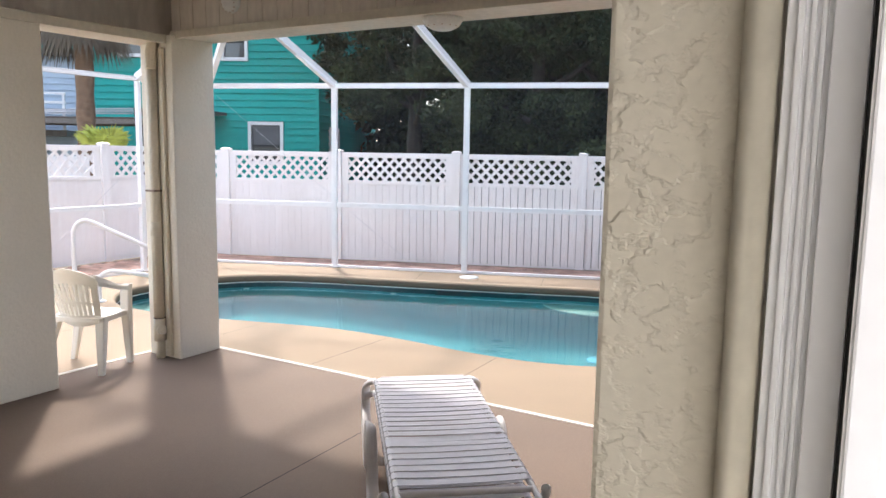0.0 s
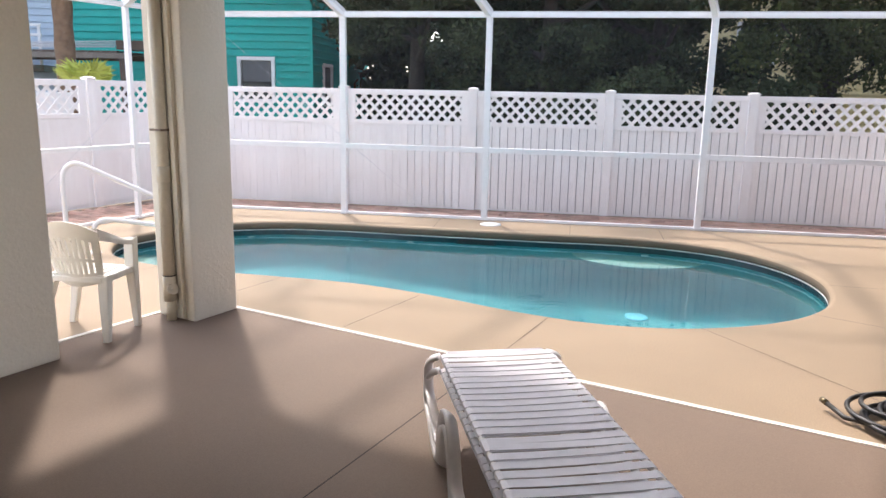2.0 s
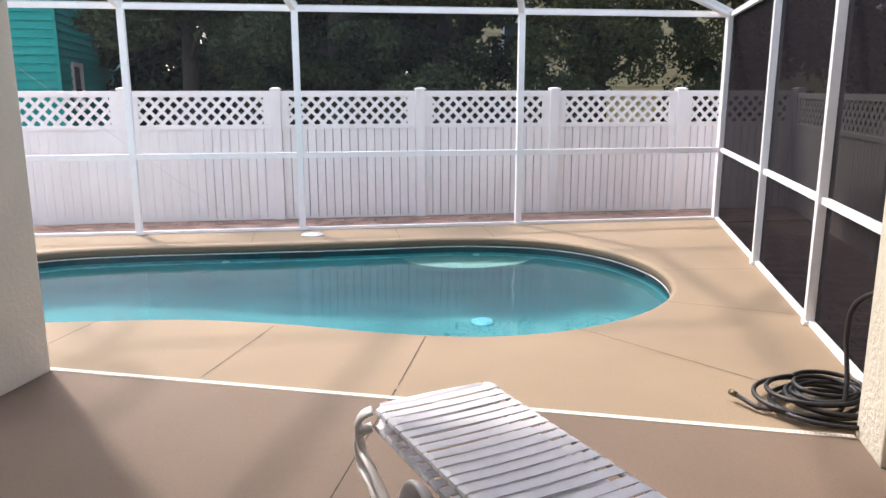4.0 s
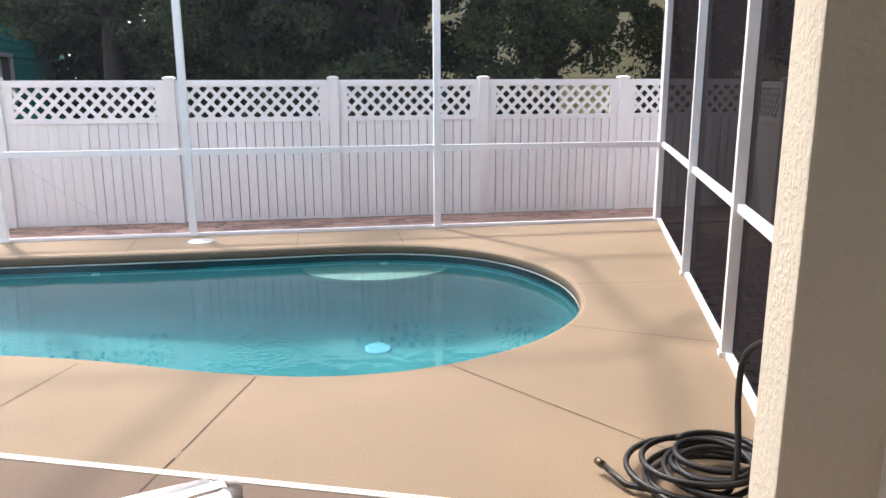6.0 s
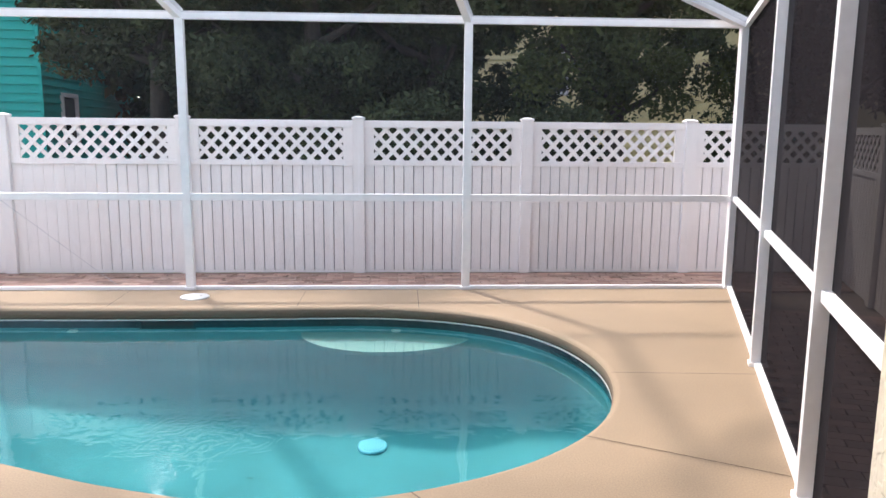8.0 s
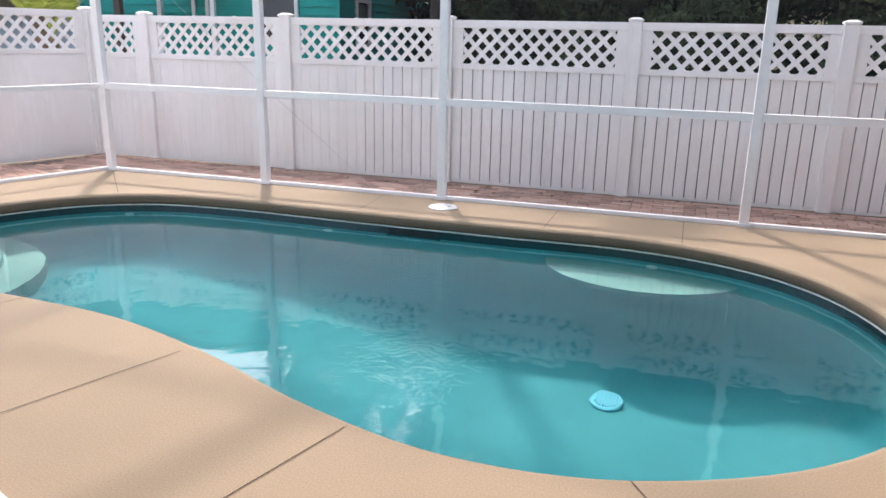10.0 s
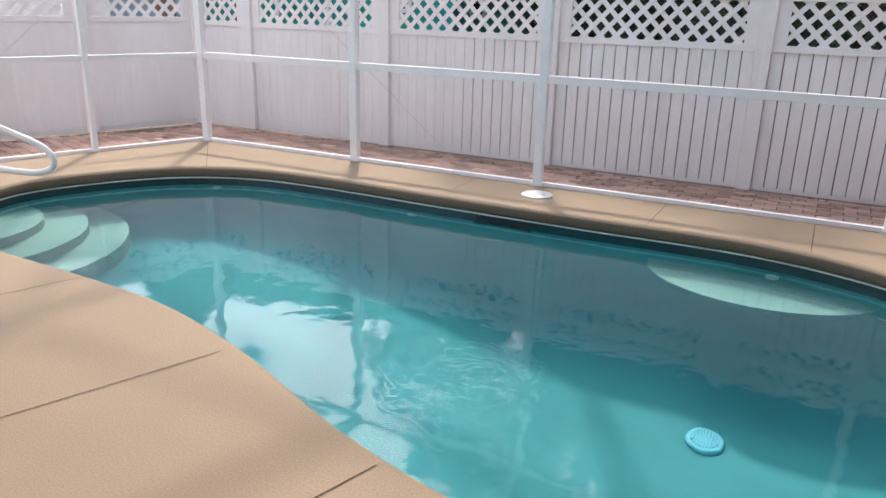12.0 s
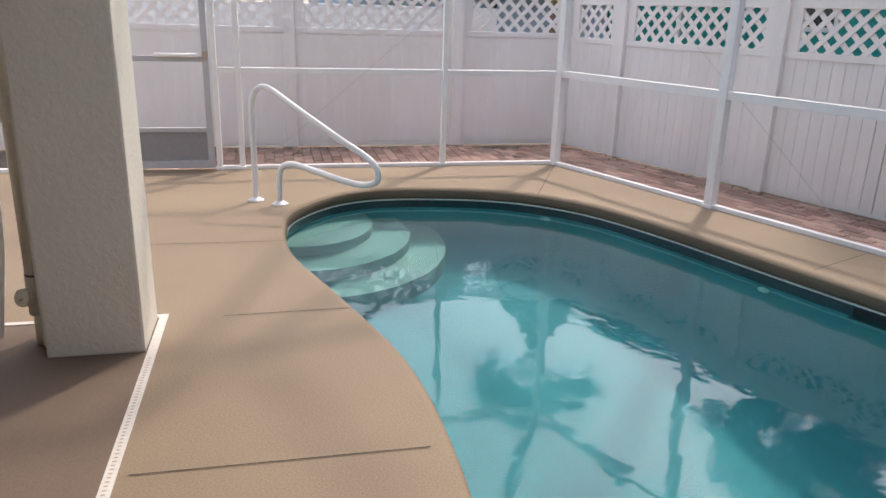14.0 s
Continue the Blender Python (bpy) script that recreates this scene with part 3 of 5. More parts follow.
house("ceiling", boxed(-0.5, 9.2, -6.5, -0.0, 3.0, 3.05), M_CEIL, "cream painted patio ceiling", "ceiling")
house("roof", boxed(-0.62, 9.4, -6.7, 0.05, 3.055, 3.2), M_ROOF, "grey shingle patio roof edge", "roof")
bm = bmesh.new()
box(bm, 4.54, 4.95, -3.40, -1.90, 0.0, 3.0, 0.01)
box(bm, 4.54, 4.95, -6.40, -4.75, 0.0, 3.0, 0.01)
box(bm, 4.54, 4.95, -4.75, -3.40, 2.12, 3.0)
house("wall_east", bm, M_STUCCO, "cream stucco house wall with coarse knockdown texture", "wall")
bm = bmesh.new()
box(bm, -0.5, 9.2, -6.55, -6.40, 0, 3.0)
house("wall_south", bm, M_ROOM, "plain cream wall closing the patio", "wall")
bm = bmesh.new()
box(bm, 9.0, 9.2, -6.4, -5.9, 0, 3.0)
box(bm, 9.0, 9.2, -2.6, -1.9, 0, 3.0)
box(bm, 9.0, 9.2, -5.9, -2.6, 0, 0.4)
box(bm, 9.0, 9.2, -5.9, -2.6, 2.4, 3.0)
box(bm, 4.95, 9.0, -2.1, -1.9, 0, 3.0)
house("wall_room", bm, M_ROOM, "plain painted walls of the room behind the door", "wall")
house("floor_room", boxed(4.951, 9.0, -6.4, -2.1, -0.1, 0.004), M_CEIL, "pale tiled floor of the room", "floor")

# sliding door in the east wall
door = thing("door_1", HOUSE, "white sliding patio door, open", "door", kind="structure")
part("bead", tube(bmesh.new(), [(4.735, -3.412, 0.0), (4.735, -3.412, 2.12)], 0.022, 12), M_TRIM, door, "beige caulked trim bead", smooth=True)
for a0, a1, b0 in ((4.774, 4.782, -3.432), (4.788, 4.794, -3.431), (4.799, 4.805, -3.432), (4.812, 4.850, -3.440)):
    part("jamb_profile", boxed(a0, a1, b0, -3.40, 0.0, 2.12, 0.002), M_FRAME, door)
part("jamb", boxed(4.762, 4.95, -3.425, -3.398, 0.0, 2.12, 0.002), M_FRAME, door)
part("gasket", boxed(4.851, 4.858, -3.442, -3.42, 0.0, 2.12), M_GASKET, door)
bm = bmesh.new()
box(bm, 4.86, 4.90, -3.50, -3.428, 0.02, 2.10, 0.004)
for i in range(5):
    box(bm, 4.857, 4.862, -3.495 + i * 0.013, -3.489 + i * 0.013, 0.02, 2.10)
part("door_stile", bm, M_FRAME, door, "white ribbed sliding door stile")
part("head", boxed(4.76, 4.95, -4.75, -3.40, 2.09, 2.12), M_FRAME, door)
part("track", boxed(4.76, 4.95, -4.75, -3.40, 0.0, 0.025, 0.003), M_FRAME, door)

# downspout on the corner pillar
spout = thing("downspout", HOUSE @ Matrix.Translation((-0.205, -0.47, 0)), "cream painted downspout pipe strapped to the pillar", "downspout")
part("pipe", tube(bmesh.new(), [(0, 0, 0.34), (0, 0, 2.36)], 0.045, 16), M_PIPE, spout, smooth=True)
part("foot_pipe", tube(bmesh.new(), [(0, 0, 0.0), (0, 0, 0.17)], 0.036, 16), M_PIPE, spout, smooth=True)
part("coupling", tube(bmesh.new(), [(0, 0, 1.02), (0, 0, 1.13)], 0.050, 16), M_PIPE, spout, smooth=True)
part("cleanout_tee", tube(bmesh.new(), [(0, 0, 0.15), (0, 0, 0.335)], 0.050, 16), M_PIPE, spout, smooth=True)
part("joint_ring", tube(bmesh.new(), [(0, 0, 0.332), (0, 0, 0.343)], 0.0475, 16), M_JOINT, spout)
plug = part("cleanout_plug", tube(bmesh.new(), [(0.02, -0.012, 0.235), (0.066, -0.036, 0.25), (0.067, -0.037, 0.25), (0.086, -0.047, 0.256)], [0.036, 0.036, 0.043, 0.041], 8), M_PIPE, spout)
part("nub", tube(bmesh.new(), [(0.085, -0.046, 0.256), (0.105, -0.057, 0.262)], 0.014, 4), M_PIPE, plug)
part("strap", boxed(-0.055, 0.055, -0.052, 0.05, 1.375, 1.39), M_SCREW, spout)
part("elbow", tube(bmesh.new(), smooth_line([(0, 0, 2.34), (0, 0, 2.45), (-0.02, 0.03, 2.56), (-0.08, -0.10, 2.68), (-0.10, -0.22, 2.76), (-0.10, -0.5, 2.80)], 5), 0.05, 14), M_PIPE, spout, smooth=True)
part("backing_board", boxed(0.055, 0.10, 0.02, 0.05, 0.02, 2.5, 0.004), M_PIPE, spout)


def dome_lamp(m, r, label):
    t = thing("beam_lamp", m, label, "lamp", "lamps on the beam")
    part("dome", lathe(bmesh.new(), [(r, 0.0), (r, -0.02), (r * 0.85, -0.05), (r * 0.5, -0.075), (0.01, -0.085)], 24), M_LINE, t, smooth=True)
    for i in range(12):
        w = 2 * math.pi * i / 12
        bm = lathe(bmesh.new(), [(0.006, 0), (0.005, -0.006)], 6, (r * 0.78 * math.cos(w), r * 0.78 * math.sin(w), -0.052))
        part("vent", bm, M_SLOT, t)
    return t


dome_lamp(HOUSE @ Matrix.Translation((2.30, -0.17, 2.585)), 0.13, "white vented round fixture under the patio beam")
dome_lamp(HOUSE @ pose(0.60, -0.36, 2.80, -70, 0, 0), 0.08, "white round lamp base on the patio beam face")

# screened side opening between pillar and house wall
side = thing("side_screen", HOUSE @ Matrix.Translation((4.935, -0.30, 0)), "white aluminium framed screen beside the patio", "screen wall")
part("post", boxed(-0.052, 0.018, -0.08, -0.001, 0.0, 2.585, 0.003), M_ALU, side)
part("channel", boxed(0.0181, 0.031, -0.062, -0.001, 0.0, 2.585, 0.002), M_GREYALU, side)
part("post", boxed(-0.035, 0.035, -1.60, -1.53, 0.0, 2.585, 0.003), M_ALU, side)
part("rail", boxed(-0.038, 0.038, -1.53, -0.08, 0.905, 0.985, 0.003), M_ALU, side)
part("rail", boxed(-0.038, 0.038, -1.53, -0.08, 0.0, 0.05, 0.003), M_ALU, side)
for z in (0.62, 0.86, 1.22, 1.7, 2.1):
    part("screw", tube(bmesh.new(), [(-0.017, -0.086, z), (-0.017, -0.079, z)], 0.006, 8), M_SCREW, side)
post = thing("wood_post", HOUSE @ Matrix.Translation((5.4475, 0.30, GZ)), "dark brown weathered wooden post outside the screen", "post")
part("post", boxed(-0.092, 0.094, 0.0, 0.174, 0.0, 3.2, 0.008), M_WOOD, post)
part("post_face", boxed(-0.112, -0.0925, 0.004, 0.172, 0.0, 3.2, 0.004), M_GREYWOOD, post, "grey weathered board")

# ---- pool cage ----
EAVE, MID = 2.63, 0.93
BACK_POSTS = (-3.93, -1.95, 0.0, 2.75, 5.48)
U = Vector((0.342, 0.940, 0))
cage = thing("pool_cage", Matrix.Translation((0, 10, 0)), "white aluminium pool cage with fly screen panels", "pool cage", kind="structure")
TO_CAGE = Matrix.Translation((0, -10, 0))


def cage_bar(name, p, q, w=0.05, h=0.05, label="", bevel=0.003):
    p, q = TO_CAGE @ Vector(p), TO_CAGE @ Vector(q)
    return part(name, bar(bmesh.new(), p, q, w, h, bevel), M_ALU, cage, label)


def upright(x, y, z1=EAVE, turn=0.0, w=0.05, d=0.075):
    bm = boxed(-w / 2, w / 2, -d / 2, d / 2, 0, z1, 0.003)
    bmesh.ops.transform(bm, matrix=TO_CAGE @ pose(x, y, 0.0, 0, 0, turn), verts=bm.verts)
    ob = part("post", bm, M_ALU, cage)
    bm = bmesh.new()
    box(bm, -w / 2 - 0.012, w / 2 + 0.012, -d / 2 - 0.012, d / 2 + 0.012, 0.0, 0.03, 0.003)
    for s in (-1, 1):
        for z in (0.045, 0.09, 0.6, 1.2, 1.75, 2.3):
            box(bm, s * w * 0.28 - 0.006, s * w * 0.28 + 0.006, -d / 2 - 0.003, -d / 2, z - 0.005, z + 0.005)
    bmesh.ops.transform(bm, matrix=TO_CAGE @ pose(x, y, 0.0, 0, 0, turn), verts=bm.verts)
    part("bracket", bm, [M_ALU], ob)


for x in BACK_POSTS:
    upright(x, 10.0, w=0.078)
for x0, x1 in zip(BACK_POSTS, BACK_POSTS[1:]):
    cage_bar("rail", (x0 + 0.025, 10, MID), (x1 - 0.025, 10, MID), 0.05, 0.068)
    cage_bar("sill", (x0 + 0.025, 10, 0.018), (x1 - 0.025, 10, 0.018), 0.05, 0.036)
    cage_bar("eave", (x0, 10, EAVE + 0.02), (x1, 10, EAVE + 0.02), 0.05, 0.075)
LEFT_B, RIGHT_B = (3.49, 2.26, 0.29, 0.08, -0.85, -2.6), (6.67, 3.97, 1.96, 0.06)
LA, RA = -4.05, 4.85
for b in LEFT_B[1:]:
    q = hw(LA, b)
    upright(q.x, q.y, EAVE, HTURN + 90)
for b in RIGHT_B[1:3]:
    q = hw(RA, b)
    upright(q.x, q.y, EAVE, HTURN + 90, 0.06, 0.10)
for side_a, bs in ((LA, LEFT_B), (RA, RIGHT_B)):
    for b0, b1 in zip(bs, bs[1:]):
        gate = side_a == LA and b0 == 0.08
        for name, z, h in (("rail", MID, 0.05), ("sill", 0.018, 0.036), ("eave", EAVE + 0.02, 0.06)):
            if gate and name != "eave":
                continue
            cage_bar(name, hw(side_a, b0 - 0.03, z), hw(side_a, b1 + 0.03, z), 0.05, h)

# roof: rafters rise from the back eave towards the house, then run level
FLAT = 3.55
RUN = (FLAT - EAVE) / 0.48
tops = []
for x in BACK_POSTS[1:4]:
    foot = Vector((x, 10, EAVE + 0.03))
    top = foot - U * RUN + Vector((0, 0, FLAT - EAVE))
    cage_bar("rafter", foot, top, 0.07, 0.10)
    b_top = (top - hw(0, 0)).dot(U)
    end = top - U * (b_top + 0.0)
    cage_bar("rafter", top, end, 0.07, 0.10)
    tops.append((top, end))
hip_r = Vector((4.197, 9.33, 2.98))
foot_r, foot_l = Vector((5.48, 10, EAVE + 0.03)), Vector((-3.93, 10, EAVE + 0.03))
top_r = foot_r + (hip_r - foot_r) * ((FLAT - EAVE) / (hip_r.z - foot_r.z))
top_l = hw(LA + 2.6, 1.7, FLAT)
cage_bar("hip_rafter", foot_r, top_r, 0.07, 0.10)
cage_bar("hip_rafter", foot_l, top_l, 0.07, 0.10)
cage_bar("purlin", top_l, tops[0][0], 0.05, 0.06)
cage_bar("purlin", tops[0][0], tops[1][0], 0.05, 0.06)
cage_bar("purlin", tops[1][0], top_r, 0.05, 0.06)
for b in RIGHT_B[1:3]:
    cage_bar("rafter", hw(RA, b, EAVE + 0.03), hw(RA - 2.5, b, FLAT), 0.07, 0.10)
cage_bar("rafter", hw(LA, 2.26, EAVE + 0.03), hw(LA + 2.6, 1.7, FLAT), 0.07, 0.10)
cage_bar("rafter", hw(LA, 0.29, EAVE + 0.03), hw(LA + 2.6, 0.29, FLAT), 0.07, 0.10)
cage_bar("purlin", hw(LA + 2.6, 1.7, FLAT), hw(LA + 2.6, 0.0, FLAT), 0.05, 0.06)


def sheet(name, quads, material):
    bm = bmesh.new()
    for quad in quads:
        bm.faces.new([bm.verts.new(TO_CAGE @ Vector(p)) for p in quad])
    return part(name, bm, material, cage)


for x0, x1 in zip(BACK_POSTS, BACK_POSTS[1:]):
    sheet("screen", [[(x0, 10.015, 0.03), (x1, 10.015, 0.03), (x1, 10.015, EAVE), (x0, 10.015, EAVE)]], SCREEN_BACK)
for b0, b1 in zip(LEFT_B, LEFT_B[1:]):
    sheet("screen", [[hw(LA - 0.015, b0, 0.03), hw(LA - 0.015, b1, 0.03), hw(LA - 0.015, b1, EAVE), hw(LA - 0.015, b0, EAVE)]], SCREEN_BACK)
for b0, b1 in zip(RIGHT_B, RIGHT_B[1:]):
    sheet("screen", [[hw(RA + 0.015, b0, 0.03), hw(RA + 0.015, b1, 0.03), hw(RA + 0.015, b1, EAVE), hw(RA + 0.015, b0, EAVE)]], SCREEN_SIDE)
sheet("roof_screen", [[foot_l, foot_r, top_r, top_l]], SCREEN_ROOF)
sheet("roof_screen", [[foot_r, hw(RA, 0.06, EAVE + 0.03), hw(RA - 2.5, 0.06, FLAT), top_r]], SCREEN_ROOF)
sheet("roof_screen", [[foot_l, top_l, hw(LA + 2.6, -2.6, FLAT), hw(LA, -2.6, EAVE + 0.03)]], SCREEN_ROOF)
sheet("roof_screen", [[top_l, top_r, hw(RA - 2.5, 0.06, FLAT), hw(LA + 2.6, 0.06, FLAT)]], SCREEN_ROOF)

# bracing cables from the back corner
part("brace_cable", tube(bmesh.new(), [TO_CAGE @ Vector((-3.88, 9.985, EAVE - 0.05)), TO_CAGE @ Vector((-0.72, 9.985, 0.05))], 0.0018, 6), M_GREYALU, cage, "thin steel brace cable")
part("brace_cable", tube(bmesh.new(), [TO_CAGE @ hw(LA + 0.03, 3.40, EAVE - 0.05), TO_CAGE @ hw(LA + 0.03, 0.45, 0.05)], 0.0018, 6), M_GREYALU, cage, "thin steel brace cable")

# screen door in the cage's side
sdoor = thing("screen_door", HOUSE @ Matrix.Translation((LA, -0.85, 0)), "white aluminium screen door with a kick plate, closed", "screen door")
bm = bmesh.new()
for y0, y1, z0, z1 in ((0.035, 0.09, 0.02, 2.05), (0.83, 0.885, 0.02, 2.05), (0.09, 0.83, 1.98, 2.05), (0.09, 0.83, 0.02, 0.09), (0.09, 0.83, 0.36, 0.40), (0.09, 0.83, 1.0, 1.05)):
    box(bm, -0.02, 0.02, y0, y1, z0, z1, 0.002)
part("frame", bm, M_GREYALU, sdoor)
part("kick_plate", boxed(-0.006, 0.006, 0.09, 0.83, 0.09, 0.36), M_KICK, sdoor, "grey kick plate")
part("closer", tube(bmesh.new(), [(0.04, 0.42, 1.06), (0.04, 0.80, 1.06)], 0.018, 10), M_ALU, sdoor, "white pneumatic door closer", smooth=True)
part("latch", boxed(0.02, 0.05, 0.835, 0.88, 1.02, 1.10, 0.004), M_SLOT, sdoor, "dark door latch")

# ---- vinyl fence ----
TOP, POST = 1.70, 0.127


def fence_meshes(width):
    """Frame, board and lattice of one panel, from x = 0 to width, face at y = 0."""
    frame_bm = bmesh.new()
    box(frame_bm, 0, width, -0.025, 0.025, 1.632, 1.71, 0.004)
    box(frame_bm, 0, width, -0.025, 0.025, 1.212, 1.27, 0.004)
    box(frame_bm, 0.0, 0.11, -0.018, 0.018, 1.27, 1.632)
    box(frame_bm, width - 0.11, width, -0.018, 0.018, 1.27, 1.632)
    lat = bmesh.new()
    x0, x1, z0, z1, w = 0.11, width - 0.11, 1.27, 1.632, 0.0222
    for s, y in ((1, -0.005), (-1, 0.005)):
        c = x0 - (z1 - z0)
        while c < x1:
            c += 0.158
            pts = []
            for edge in (-w * 1.414, w * 1.414):
                lo, hi = c + edge, c + edge + (z1 - z0)
                a, d = max(lo, x0), min(hi, x1)
                if d - a < 0.002:
                    break
                za, zd = z0 + (a - lo), z0 + (d - lo)
                if s < 0:
                    za, zd = z1 - (a - lo), z1 - (d - lo)
                pts.append(((a, za), (d, zd)))
            if len(pts) < 2:
                continue
            (a, d), (f, e) = pts
            vs = [[lat.verts.new((p[0], y + o, p[1])) for p in (a, d, e, f)] for o in (-0.004, 0.004)]
            lat.faces.new(vs[0])
            lat.faces.new(vs[1][::-1])
            for k in range(4):
                lat.faces.new((vs[0][k], vs[1][k], vs[1][(k + 1) % 4], vs[0][(k + 1) % 4]))
    bmesh.ops.recalc_face_normals(lat, faces=lat.faces)
    return frame_bm, lat


def as_mesh(name, bm, material):
    me = bpy.data.meshes.new(name)
    bm.normal_update()
    bm.to_mesh(me)
    bm.free()
    me.materials.append(material)
    return me


FENCE_SHARED = {}
BOARD_MESH = {}
POST_MESH = as_mesh("post", boxed(-POST / 2, POST / 2, -POST / 2, POST / 2, 0, TOP + 0.02, 0.004), M_VINYL)
bm = bmesh.new()
box(bm, -0.073, 0.073, -0.073, 0.073, 0.0, 0.022, 0.004)
vs = bmesh.ops.create_cone(bm, cap_ends=True, segments=4, radius1=0.095, radius2=0.045, depth=0.014, matrix=pose(0, 0, 0.029, 0, 0, 45))
CAP_MESH = as_mesh("cap", bm, M_VINYL)


def child(name, me, parent, m):
    ob = new(name, me)
    ob.parent = parent
    ob.matrix_local = m
    return ob


def fence_run(m, posts, label, open_from=99):
    """A fence along the local x axis of m with posts at the distances given."""
    f = thing("vinyl_fence", m, label, "fence", "garden fences")
    for x in posts:
        p = child("post", POST_MESH, f, Matrix.Translation((x, 0, 0)))
        child("cap", CAP_MESH, p, Matrix.Translation((0, 0, TOP + 0.02)))
    for x0, x1 in zip(posts, posts[1:]):
        w = round(x1 - x0 - POST, 2)
        n = max(1, round(w / 0.1135))
        gap = 0.0048 if x0 > open_from else 0.0012
        if w not in FENCE_SHARED:
            a, b = fence_meshes(w)
            FENCE_SHARED[w] = as_mesh("panel", a, M_VINYL), as_mesh("lattice", b, M_VINYL)
        if (w, gap) not in BOARD_MESH:
            BOARD_MESH[w, gap] = as_mesh("board", boxed(gap, w / n - gap, -0.011, 0.011, 0.031, 1.212, 0.003 if gap > 0.003 else 0.0015), M_VINYL)
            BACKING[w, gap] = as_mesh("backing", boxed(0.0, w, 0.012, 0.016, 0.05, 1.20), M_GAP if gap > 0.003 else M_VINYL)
        pan = child("panel", FENCE_SHARED[w][0], f, Matrix.Translation((x0 + POST / 2, 0, 0)))
        child("lattice", FENCE_SHARED[w][1], pan, Matrix.Identity(4))
        for i in range(n):
            wide = gap > 0.003 or (x0 == -2.30 and i > 7)
            if wide and gap < 0.003:
                BOARD_MESH.setdefault((w, "wide"), as_mesh("board", boxed(0.0045, w / n - 0.0045, -0.011, 0.011, 0.031, 1.212, 0.003), M_VINYL))
            child("board", BOARD_MESH[(w, "wide") if wide and gap < 0.003 else (w, gap)], pan, Matrix.Translation((i * w / n, 0, 0)))
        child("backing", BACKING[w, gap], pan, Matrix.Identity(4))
        if w not in SILL_MESH:
            SILL_MESH[w] = as_mesh("bottom_rail", boxed(0, w, -0.010, 0.012, 0.0, 0.03, 0.002), M_VINYL)
        child("bottom_rail", SILL_MESH[w], pan, Matrix.Identity(4))
    return f


BACKING = {}
SILL_MESH = {}
FY = 11.16
fence_run(Matrix.Translation((0, FY, GZ)) @ Matrix.Diagonal((1, 1, 1.022, 1)), (-5.15, -4.26, -2.30, -0.345, 1.613, 3.535, 5.44, 7.30), "white vinyl privacy fence with lattice top behind the pool", -0.5)
left_corner = Vector((-5.15, FY, 0))
fence_run(Matrix.Translation((left_corner.x, left_corner.y, GZ)) @ pose(0, 0, 0, 0, 0, 180 + 70) @ Matrix.Diagonal((1, 1, 1.05, 1)), (0.0, 1.40, 3.34, 5.28, 7.22, 9.16), "white vinyl privacy fence with lattice top along the side yard")
fence_run(Matrix.Translation((7.30, FY, GZ)) @ pose(0, 0, 0, 0, 0, 180 + 70), (0.0, 1.94, 3.88, 5.82, 7.76, 9.7, 11.64), "white vinyl privacy fence beyond the charcoal screen", -1)

# white wall added to brighten what shows through the side fence's lattice
structure("wall_garden", boxed(0.35, 9.4, -0.08, 0.08, 0.0, 1.60, 0.01), M_WHITE, "low white wall added beyond the side fence to brighten its lattice", "wall",
          Matrix.Translation((left_corner.x - 1.9, left_corner.y + 0.69, GZ)) @ pose(0, 0, 0, 0, 0, 250))

